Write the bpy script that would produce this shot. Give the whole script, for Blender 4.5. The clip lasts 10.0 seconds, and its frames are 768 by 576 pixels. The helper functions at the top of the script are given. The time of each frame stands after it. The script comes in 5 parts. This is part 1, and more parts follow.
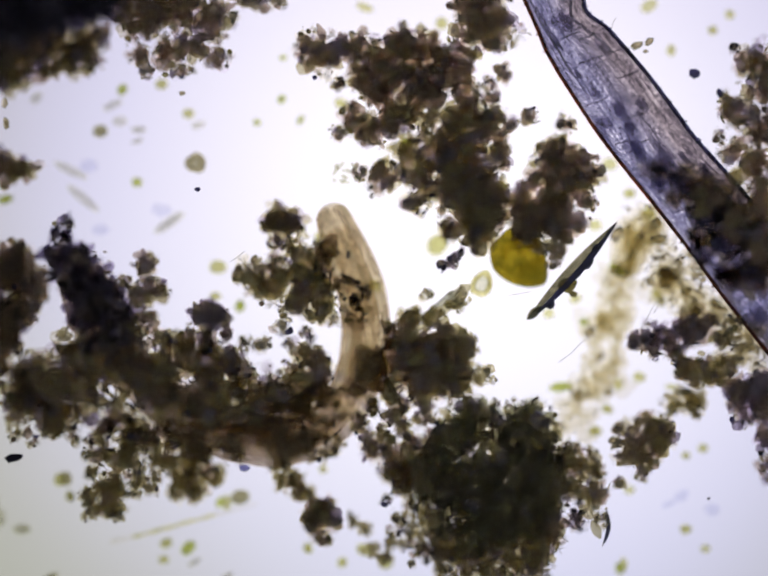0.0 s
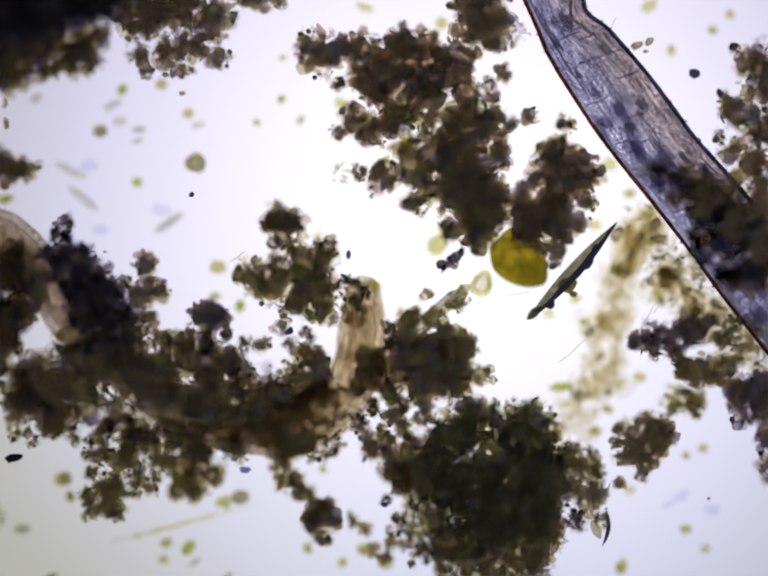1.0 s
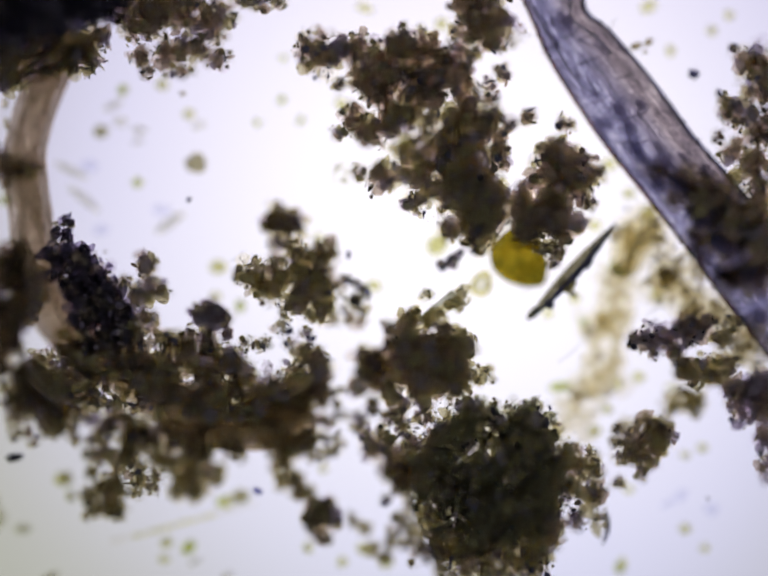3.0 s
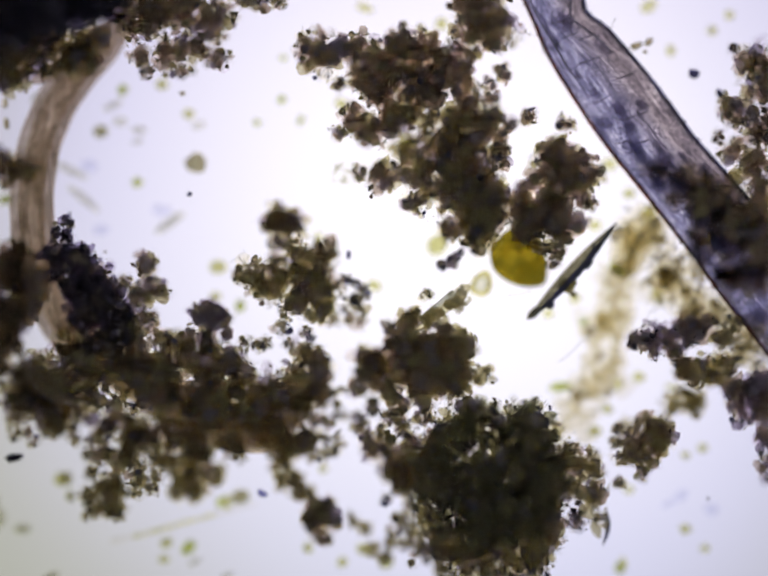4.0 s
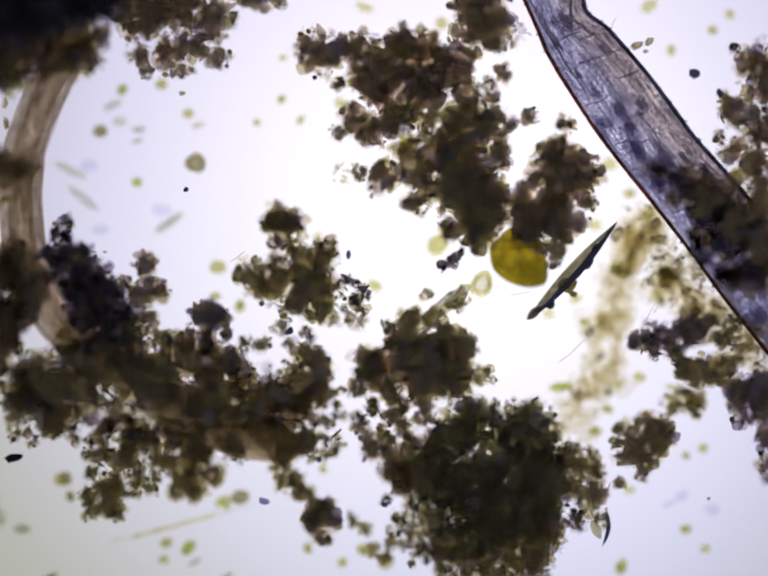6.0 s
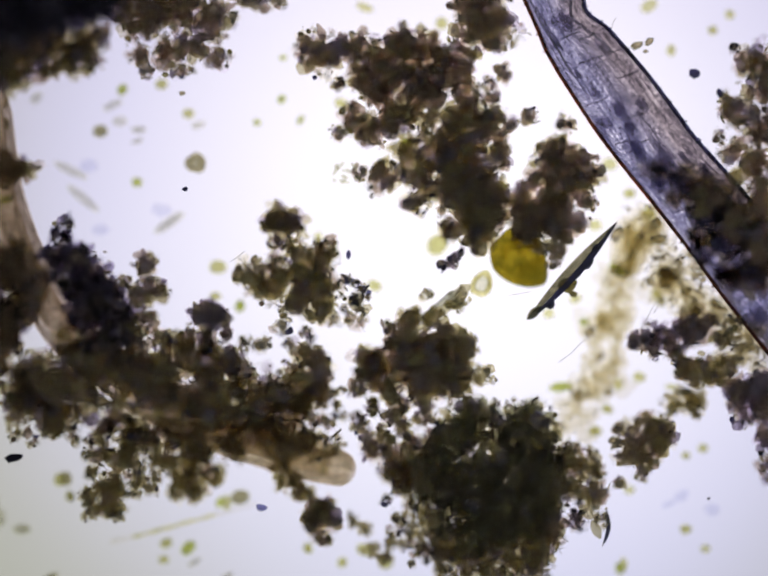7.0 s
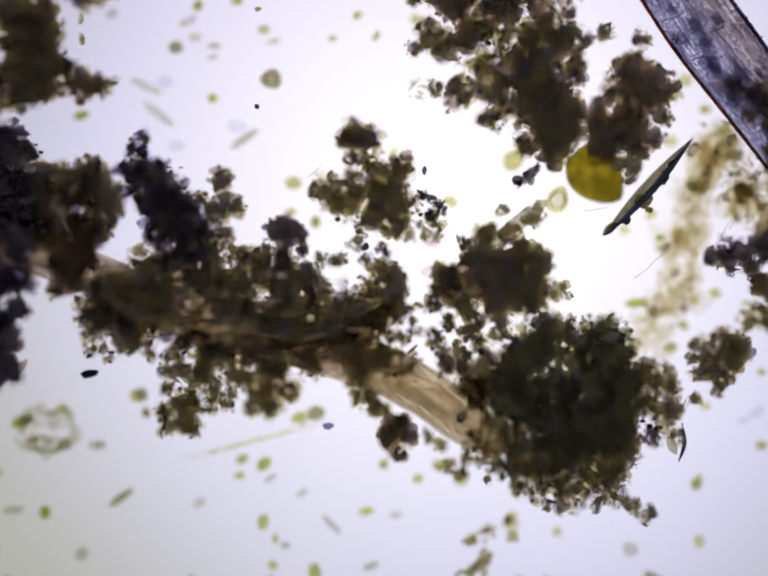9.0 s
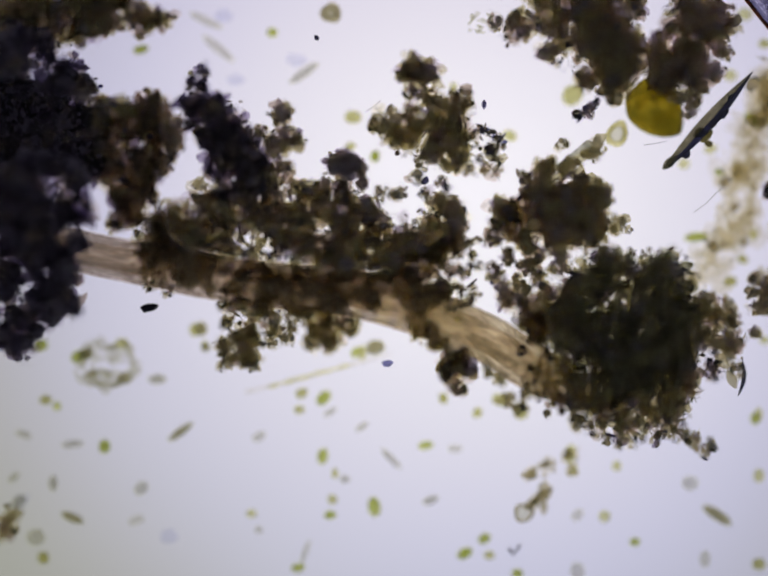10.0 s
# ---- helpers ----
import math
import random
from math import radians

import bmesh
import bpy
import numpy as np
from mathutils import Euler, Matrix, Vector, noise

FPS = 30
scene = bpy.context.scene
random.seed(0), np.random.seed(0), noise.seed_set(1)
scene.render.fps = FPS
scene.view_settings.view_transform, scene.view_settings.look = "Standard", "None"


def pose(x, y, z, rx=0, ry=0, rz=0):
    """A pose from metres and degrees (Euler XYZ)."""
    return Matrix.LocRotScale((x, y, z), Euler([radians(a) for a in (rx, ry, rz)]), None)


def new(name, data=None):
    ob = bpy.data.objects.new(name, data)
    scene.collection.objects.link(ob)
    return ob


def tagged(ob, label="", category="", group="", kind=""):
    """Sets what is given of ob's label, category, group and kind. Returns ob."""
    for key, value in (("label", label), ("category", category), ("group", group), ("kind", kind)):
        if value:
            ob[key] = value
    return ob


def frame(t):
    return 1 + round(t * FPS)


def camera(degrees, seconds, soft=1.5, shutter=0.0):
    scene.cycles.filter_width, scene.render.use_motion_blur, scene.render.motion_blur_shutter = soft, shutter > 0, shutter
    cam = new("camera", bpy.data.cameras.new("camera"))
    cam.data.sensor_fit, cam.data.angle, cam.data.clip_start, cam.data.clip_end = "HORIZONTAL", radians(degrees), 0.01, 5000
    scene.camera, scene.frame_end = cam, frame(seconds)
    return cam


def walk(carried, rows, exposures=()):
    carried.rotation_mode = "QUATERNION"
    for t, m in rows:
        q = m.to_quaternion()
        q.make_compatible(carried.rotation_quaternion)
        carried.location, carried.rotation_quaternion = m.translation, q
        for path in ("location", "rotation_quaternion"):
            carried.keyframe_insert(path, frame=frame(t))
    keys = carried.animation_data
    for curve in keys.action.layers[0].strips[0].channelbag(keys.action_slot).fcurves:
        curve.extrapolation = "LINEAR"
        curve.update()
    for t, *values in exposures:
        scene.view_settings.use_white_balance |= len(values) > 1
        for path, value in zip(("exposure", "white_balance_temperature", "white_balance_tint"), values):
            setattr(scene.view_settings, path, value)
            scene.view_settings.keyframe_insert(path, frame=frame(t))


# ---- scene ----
# A drop of pond water on a microscope slide, seen from above in transmitted light.
# One metre here stands for one millimetre on the slide.
STEP = 0.0005          # metres to one unit of the plan, at the plane of focus
FOCUS_Z = 0.065        # height of the plane of focus over the glass
FIELD = 3.0            # narrow, nearly parallel view through the objective
REACH = 784 * STEP / math.tan(radians(FIELD / 2))
EYE = FOCUS_Z + REACH

cam = camera(FIELD, 10.0, soft=2.0)
cam.data.dof.use_dof = True
cam.data.dof.focus_distance = REACH
cam.data.dof.aperture_fstop = 0.34

# seconds, stage travel in plan units (right, down), rise of the tube
TRAVEL = [
    (0.0, 0, 0, 0.0), (2.6, 0, 0, 0.0), (3.2, 0, 0, 0.05), (3.8, 0, 0, 0.042), (4.1, 0, 0, 0.012), (4.4, 0, 0, 0.0),
    (8.3, 0, 0, 0.0), (8.4, -2, 2, 0.0), (8.5, -7.5, 7.5, 0.0), (8.6, -19, 19, 0.0), (8.7, -34, 38, 0.0), (8.8, -69, 76, 0.0), (8.9, -138, 152, 0.0),
    (9.0, -155, 172, 0.0), (9.1, -163, 179, 0.0), (9.2, -167, 184, 0.0), (9.3, -184, 204, 0.0), (9.4, -207, 229, 0.0), (9.5, -242, 268, 0.0),
    (9.6, -269, 299, 0.0), (9.7, -275, 306, 0.0), (9.8, -277, 307, 0.0), (10.0, -277, 307, 0.0),
]
EXPOSURES = [(0.0, 0.0), (8.6, 0.0), (9.0, -0.04), (9.2, -0.04), (9.3, -0.12), (9.5, -0.42), (9.7, -0.33), (10.0, -0.34)]
walk(cam, [(t, pose(x * STEP, -y * STEP, EYE + rise)) for t, x, y, rise in TRAVEL], EXPOSURES)

# ---- light ----
world = bpy.data.worlds.new("world")
scene.world = world
world.use_nodes = True
world.node_tree.nodes["Background"].inputs[0].default_value = (0.9, 0.95, 1.0, 1)
world.node_tree.nodes["Background"].inputs[1].default_value = 0.85
scene.cycles.transparent_max_bounces = 64


# ---- helpers of the scene ----
def P(x, y, z=0.0):
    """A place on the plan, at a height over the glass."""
    k = STEP * (EYE - z) / REACH
    return Vector(((x - 784) * k, (588 - y) * k, z))


def link(name, mesh, material=None, parent=None, label=""):
    if material:
        mesh.materials.append(material)
    ob = new(name, mesh)
    if parent:
        ob.parent = parent
    if label:
        ob["label"] = label
    return ob


def part(name, bm, material, parent=None, label="", smooth=True):
    mesh = bpy.data.meshes.new(name)
    bm.normal_update()
    bm.to_mesh(mesh)
    bm.free()
    if smooth:
        mesh.shade_smooth()
    return link(name, mesh, material, parent, label)


def base(name, place, label, category, group="", kind=""):
    ob = new(name)
    ob.empty_display_size = 0.02
    ob.location = place
    return tagged(ob, label, category, group, kind)


# ---- materials ----
def nodes_of(name):
    m = bpy.data.materials.new(name)
    m.use_nodes = True
    m.node_tree.nodes.clear()
    return m, m.node_tree.nodes, m.node_tree.links


def specimen(name, thin, thick, body, solid=0.2, ior=1.2, grain=90.0, coords="Object", stretch=(1, 1, 1), clear=False, per="island", lift=0.35, hard=1.0, sheen=0.5, fade=0.0):
    """A specimen in transmitted light: thin and thick are the tints of light that passes, body is its own colour, solid the share of matter that lets none through; fade is the half length of a piece that thins out towards its ends."""
    m, n, l = nodes_of(name)
    out = n.new("ShaderNodeOutputMaterial")
    tex = n.new("ShaderNodeTexCoord")
    mp = n.new("ShaderNodeMapping")
    mp.inputs["Scale"].default_value = stretch
    l.new(tex.outputs[coords], mp.inputs["Vector"])
    if per == "object":
        apart = n.new("ShaderNodeMath"); apart.operation = "MULTIPLY"
        l.new(n.new("ShaderNodeObjectInfo").outputs["Random"], apart.inputs[0]); apart.inputs[1].default_value = 37.0
        l.new(apart.outputs[0], mp.inputs["Location"])
    fine = n.new("ShaderNodeTexNoise")
    fine.inputs["Scale"].default_value, fine.inputs["Detail"].default_value, fine.inputs["Roughness"].default_value = grain, 5, 0.65
    l.new(mp.outputs[0], fine.inputs["Vector"])
    broad = n.new("ShaderNodeTexNoise")
    broad.inputs["Scale"].default_value, broad.inputs["Detail"].default_value = grain * 0.22, 2
    l.new(mp.outputs[0], broad.inputs["Vector"])
    if per != "object":
        vary = n.new("ShaderNodeNewGeometry").outputs["Random Per Island"]
    else:
        vary = n.new("ShaderNodeObjectInfo").outputs["Random"]
    s1 = n.new("ShaderNodeMath"); s1.operation = "MULTIPLY_ADD"
    l.new(fine.outputs["Fac"], s1.inputs[0]); s1.inputs[1].default_value = 0.9; l.new(broad.outputs["Fac"], s1.inputs[2])
    s2 = n.new("ShaderNodeMath"); s2.operation = "MULTIPLY_ADD"
    l.new(vary, s2.inputs[0]); s2.inputs[1].default_value = lift; l.new(s1.outputs[0], s2.inputs[2])
    span = n.new("ShaderNodeMapRange")
    middle, reach = 0.975 + lift * 0.35, (0.325 + lift * 0.3) / hard
    span.inputs["From Min"].default_value, span.inputs["From Max"].default_value = middle - reach, middle + reach
    l.new(s2.outputs[0], span.inputs["Value"])
    tint = n.new("ShaderNodeMix"); tint.data_type = "RGBA"
    l.new(span.outputs[0], tint.inputs[0])
    tint.inputs[6].default_value, tint.inputs[7].default_value = (*thin, 1), (*thick, 1)
    tinted = tint.outputs[2]
    if fade:
        ends = n.new("ShaderNodeSeparateXYZ")
        l.new(tex.outputs["Object"], ends.inputs[0])
        off = n.new("ShaderNodeMath"); off.operation = "ABSOLUTE"
        l.new(ends.outputs["Z"], off.inputs[0])
        thin_out = n.new("ShaderNodeMapRange")
        thin_out.inputs["From Max"].default_value, thin_out.inputs["To Min"].default_value, thin_out.inputs["To Max"].default_value = fade, 1.0, 0.0
        l.new(off.outputs[0], thin_out.inputs["Value"])
        power = n.new("ShaderNodeGamma")
        l.new(tinted, power.inputs["Color"]); l.new(thin_out.outputs[0], power.inputs["Gamma"])
        tinted = power.outputs[0]
    if clear:
        through_it = n.new("ShaderNodeBsdfTransparent")
    else:
        through_it = n.new("ShaderNodeBsdfRefraction")
        through_it.inputs["IOR"].default_value, through_it.inputs["Roughness"].default_value = ior, 0.0
    l.new(tinted, through_it.inputs["Color"])
    matter = n.new("ShaderNodeBsdfPrincipled")
    matter.inputs["Base Color"].default_value, matter.inputs["Roughness"].default_value = (*body, 1), 0.7
    matter.inputs["Specular IOR Level"].default_value = sheen
    bump = n.new("ShaderNodeBump")
    bump.inputs["Strength"].default_value, bump.inputs["Distance"].default_value = 0.5, 0.002
    l.new(fine.outputs["Fac"], bump.inputs["Height"])
    l.new(bump.outputs[0], matter.inputs["Normal"])
    spread = min(0.15, solid * 4)
    share = n.new("ShaderNodeMapRange")
    share.inputs["From Min"].default_value, share.inputs["From Max"].default_value = 0.0, 1.0
    share.inputs["To Min"].default_value, share.inputs["To Max"].default_value = max(0, solid - spread), min(1, solid + spread)
    l.new(span.outputs[0], share.inputs["Value"])
    mix = n.new("ShaderNodeMixShader")
    if fade:
        less = n.new("ShaderNodeMath"); less.operation = "MULTIPLY"
        l.new(share.outputs[0], less.inputs[0]); l.new(thin_out.outputs[0], less.inputs[1])
        l.new(less.outputs[0], mix.inputs[0])
    else:
        l.new(share.outputs[0], mix.inputs[0])
    l.new(through_it.outputs[0], mix.inputs[1]); l.new(matter.outputs[0], mix.inputs[2])
    l.new(mix.outputs[0], out.inputs[0])
    return m


HUMUS = specimen("dark_humus", (1.0, 0.995, 0.98), (0.885, 0.858, 0.81), (0.17, 0.145, 0.10), 0.022, grain=260, clear=True, lift=0.9, hard=2.4)
UMBER = specimen("umber_humus", (1.0, 0.99, 0.985), (0.895, 0.853, 0.832), (0.18, 0.14, 0.115), 0.022, grain=260, clear=True, lift=0.9, hard=2.4)
WARM_SOFT = specimen("brown_soft_floc", (1.0, 0.985, 0.97), (0.785, 0.72, 0.66), (0.2, 0.16, 0.12), 0.027, grain=240, clear=True, lift=1.0, hard=2.2)
OLIVE_SOFT = specimen("olive_soft_floc", (1.0, 0.99, 0.95), (0.81, 0.775, 0.63), (0.18, 0.17, 0.1), 0.027, grain=240, clear=True, lift=1.0, hard=2.2)
BLACK_SOFT = specimen("violet_black_soft_floc", (0.72, 0.70, 0.78), (0.38, 0.36, 0.46), (0.022, 0.02, 0.034), 0.03, grain=220, clear=True, lift=0.8, hard=1.9, sheen=0.0)
# violet-black floc; body lighter than BLACK_SOFT, with veiling glare painted in
NIGHT_SOFT = specimen("glare_lifted_violet_floc", (0.77, 0.735, 0.80), (0.42, 0.385, 0.48), (0.05, 0.042, 0.062), 0.04, grain=220, clear=True, lift=0.8, hard=1.9, sheen=0.1)
VIOLET_SOFT = specimen("violet_soft_floc", (0.985, 0.97, 0.985), (0.68, 0.64, 0.69), (0.15, 0.14, 0.16), 0.027, grain=220, clear=True, lift=1.0, hard=1.9)
DEEP = specimen("deep_olive_humus", (0.98, 0.98, 0.96), (0.81, 0.80, 0.755), (0.12, 0.115, 0.09), 0.018, grain=260, clear=True, lift=0.9, hard=2.4, sheen=0.2)
DEEP_SOFT = specimen("deep_olive_floc", (0.99, 0.985, 0.95), (0.67, 0.665, 0.55), (0.12, 0.118, 0.085), 0.021, grain=240, clear=True, lift=1.0, hard=2.2, sheen=0.2)
SMUDGE = specimen("lilac_smudge", (0.99, 0.99, 0.997), (0.91, 0.915, 0.97), (0.3, 0.3, 0.4), 0.01, 1.06, 90, clear=True)
TISSUE = specimen("fibre_tissue", (0.98, 0.98, 0.99), (0.84, 0.83, 0.88), (0.2, 0.2, 0.24), 0.02, 1.05, 150, clear=True, hard=1.8)
BROWN = specimen("brown_grain", (1.0, 0.98, 0.94), (0.27, 0.215, 0.17), (0.155, 0.125, 0.09), 0.06, 1.3, 150, clear=True, lift=1.6, hard=1.8)
OLIVE = specimen("olive_grain", (1.0, 0.99, 0.90), (0.38, 0.345, 0.16), (0.14, 0.13, 0.07), 0.06, 1.25, 150, clear=True, lift=1.6, hard=1.8)
RIMMED = specimen("rimmed_grain", (0.99, 0.975, 0.915), (0.72, 0.645, 0.48), (0.13, 0.11, 0.075), 0.04, 1.34, 110, lift=0.8)
PALE = specimen("pale_grain", (0.95, 0.93, 0.84), (0.74, 0.68, 0.52), (0.2, 0.17, 0.12), 0.05, 1.16, 110)
BLUISH = specimen("blue_black_grain", (0.40, 0.38, 0.52), (0.11, 0.105, 0.19), (0.05, 0.05, 0.09), 0.2, 1.3, 110, clear=True)
LAPIS = specimen("faint_blue_grain", (0.66, 0.66, 0.82), (0.40, 0.40, 0.58), (0.1, 0.1, 0.14), 0.03, 1.1, 110, clear=True)
SOOT = specimen("black_grain", (0.09, 0.085, 0.11), (0.025, 0.025, 0.036), (0.011, 0.0105, 0.016), 0.7, 1.3, 110, clear=True, sheen=0.0)
# violet-black humus; veiling glare put into a body colour lighter than SOOT
NIGHT = specimen("glare_lifted_violet_humus", (0.10, 0.093, 0.125), (0.035, 0.032, 0.045), (0.045, 0.038, 0.056), 0.6, 1.3, 110, clear=True, sheen=0.1)
FLOC = specimen("pale_floc", (0.996, 0.992, 0.976), (0.94, 0.928, 0.88), (0.3, 0.28, 0.2), 0.001, 1.08, 150, clear=True, hard=1.6, lift=0.4)
GREEN = specimen("green_chloroplast", (0.90, 0.92, 0.60), (0.64, 0.69, 0.26), (0.08, 0.12, 0.01), 0.02, 1.06, 260, per="object", clear=True, hard=1.6)
YELLOW = specimen("yellow_chloroplast", (0.95, 0.945, 0.78), (0.80, 0.79, 0.52), (0.2, 0.18, 0.03), 0.02, 1.06, 260, per="object", clear=True, hard=1.6)
GREY = specimen("grey_plastid", (0.97, 0.965, 0.985), (0.85, 0.84, 0.87), (0.2, 0.2, 0.2), 0.02, 1.06, 260, per="object", clear=True, hard=1.6)
WALLS = specimen("clear_cell_wall", (0.98, 0.98, 0.92), (0.93, 0.93, 0.82), (0.3, 0.3, 0.2), 0.02, 1.12, 120, per="object", clear=True)
AMBER = specimen("amber_sac", (0.55, 0.48, 0.13), (0.22, 0.2, 0.035), (0.3, 0.2, 0.02), 0.04, 1.10, 70, hard=2.0, clear=True)
RING_STEP = 1230.0 / 80 * STEP * 0.985
SKIN = specimen("worm_skin", (0.95, 0.925, 0.895), (0.70, 0.645, 0.58), (0.36, 0.31, 0.22), 0.004, 1.03, 210, coords="UV", stretch=(0.6, 1.2, 1), clear=True, per="", lift=0.0, hard=2.3, fade=RING_STEP)
FLESH = specimen("worm_flesh", (0.83, 0.79, 0.74), (0.57, 0.52, 0.465), (0.36, 0.31, 0.22), 0.034, 1.02, 150, coords="UV", stretch=(0.4, 1.5, 1), clear=True, per="", lift=0.0, hard=1.6, fade=RING_STEP)
FLESH_REAR = specimen("worm_flesh_rear", (0.88, 0.835, 0.72), (0.63, 0.58, 0.44), (0.36, 0.31, 0.2), 0.034, 1.02, 150, coords="UV", stretch=(0.4, 1.5, 1), clear=True, per="", lift=0.0, hard=1.6, fade=RING_STEP)
GUT = specimen("worm_gut", (0.955, 0.925, 0.87), (0.74, 0.685, 0.57), (0.2, 0.16, 0.1), 0.004, 1.03, 130, coords="UV", stretch=(0.45, 1.4, 1), clear=True, per="", lift=0.0, hard=1.8, fade=RING_STEP)
FIBRE_RED = specimen("fibre_edge_brown", (0.45, 0.22, 0.12), (0.16, 0.07, 0.035), (0.1, 0.04, 0.02), 0.2, 1.1, 60, clear=True)
FIBRE_BLUE = specimen("fibre_edge_blue", (0.36, 0.36, 0.52), (0.12, 0.12, 0.21), (0.02, 0.02, 0.04), 0.2, 1.1, 60, clear=True)
FIBRE_LINE = specimen("fibre_cell_wall", (0.84, 0.82, 0.86), (0.55, 0.53, 0.6), (0.1, 0.1, 0.12), 0.08, 1.1, 60, clear=True)
HAIR = specimen("fine_hair", (0.7, 0.66, 0.56), (0.4, 0.36, 0.28), (0.08, 0.07, 0.05), 0.1, 1.1, 60, clear=True)
AMBER_GRAIN = specimen("amber_granule", (0.995, 0.985, 0.90), (0.94, 0.91, 0.72), (0.3, 0.2, 0.02), 0.01, 1.1, 90, clear=True, per="object", lift=0.6)
CRYSTAL = specimen("clear_crystal", (0.99, 0.985, 0.93), (0.88, 0.86, 0.70), (0.3, 0.28, 0.2), 0.02, 1.12, 60)


def lamp_glow():
    """Frosted lamp glass with the view's vignette painted into its glow: bright over its middle, cooler and dimmer
    outwards.
    """
    m, n, l = nodes_of("lamp_glow")
    out = n.new("ShaderNodeOutputMaterial")
    glow = n.new("ShaderNodeEmission")
    tex = n.new("ShaderNodeTexCoord")
    mp = n.new("ShaderNodeMapping")
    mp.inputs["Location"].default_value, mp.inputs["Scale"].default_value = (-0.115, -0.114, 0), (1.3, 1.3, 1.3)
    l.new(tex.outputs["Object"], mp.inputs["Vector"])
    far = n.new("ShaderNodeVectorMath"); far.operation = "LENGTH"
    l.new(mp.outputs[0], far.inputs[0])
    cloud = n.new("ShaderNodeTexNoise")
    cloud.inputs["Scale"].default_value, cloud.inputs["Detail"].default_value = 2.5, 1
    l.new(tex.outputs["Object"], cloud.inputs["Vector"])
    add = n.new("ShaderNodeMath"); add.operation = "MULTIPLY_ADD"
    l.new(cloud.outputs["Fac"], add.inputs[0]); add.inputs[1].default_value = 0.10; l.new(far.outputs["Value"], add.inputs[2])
    # painted vignette: falloff and cooling put into the emission colour
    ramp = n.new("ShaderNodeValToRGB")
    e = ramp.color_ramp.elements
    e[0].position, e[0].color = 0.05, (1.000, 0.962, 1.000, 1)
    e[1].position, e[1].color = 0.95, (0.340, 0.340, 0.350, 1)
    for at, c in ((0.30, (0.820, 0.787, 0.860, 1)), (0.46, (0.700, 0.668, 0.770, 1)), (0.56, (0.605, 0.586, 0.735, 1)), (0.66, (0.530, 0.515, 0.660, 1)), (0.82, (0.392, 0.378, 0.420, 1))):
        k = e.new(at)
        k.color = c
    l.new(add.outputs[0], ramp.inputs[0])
    xyz = n.new("ShaderNodeSeparateXYZ")
    wide = n.new("ShaderNodeVectorMath"); wide.operation = "SCALE"
    wide.inputs["Scale"].default_value = 1.3
    l.new(tex.outputs["Object"], wide.inputs[0]); l.new(wide.outputs[0], xyz.inputs[0])
    rgb = n.new("ShaderNodeCombineXYZ")
    # colour cast across the view, also painted: tilt up and down, less blue lower left
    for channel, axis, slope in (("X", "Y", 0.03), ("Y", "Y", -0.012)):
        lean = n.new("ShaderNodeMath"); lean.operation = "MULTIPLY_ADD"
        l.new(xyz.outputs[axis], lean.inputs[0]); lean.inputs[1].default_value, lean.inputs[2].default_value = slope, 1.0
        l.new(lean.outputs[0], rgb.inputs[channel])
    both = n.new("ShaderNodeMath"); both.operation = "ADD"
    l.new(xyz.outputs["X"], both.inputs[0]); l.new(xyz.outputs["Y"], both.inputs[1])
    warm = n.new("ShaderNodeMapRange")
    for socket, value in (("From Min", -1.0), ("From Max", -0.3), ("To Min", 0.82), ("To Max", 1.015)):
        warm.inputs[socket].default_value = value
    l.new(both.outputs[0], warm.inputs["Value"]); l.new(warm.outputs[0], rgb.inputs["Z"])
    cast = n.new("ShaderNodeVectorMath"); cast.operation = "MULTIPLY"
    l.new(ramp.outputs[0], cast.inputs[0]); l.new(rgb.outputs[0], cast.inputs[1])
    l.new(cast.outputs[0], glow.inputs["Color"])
    glow.inputs["Strength"].default_value = 1.3
    l.new(glow.outputs[0], out.inputs[0])
    return m


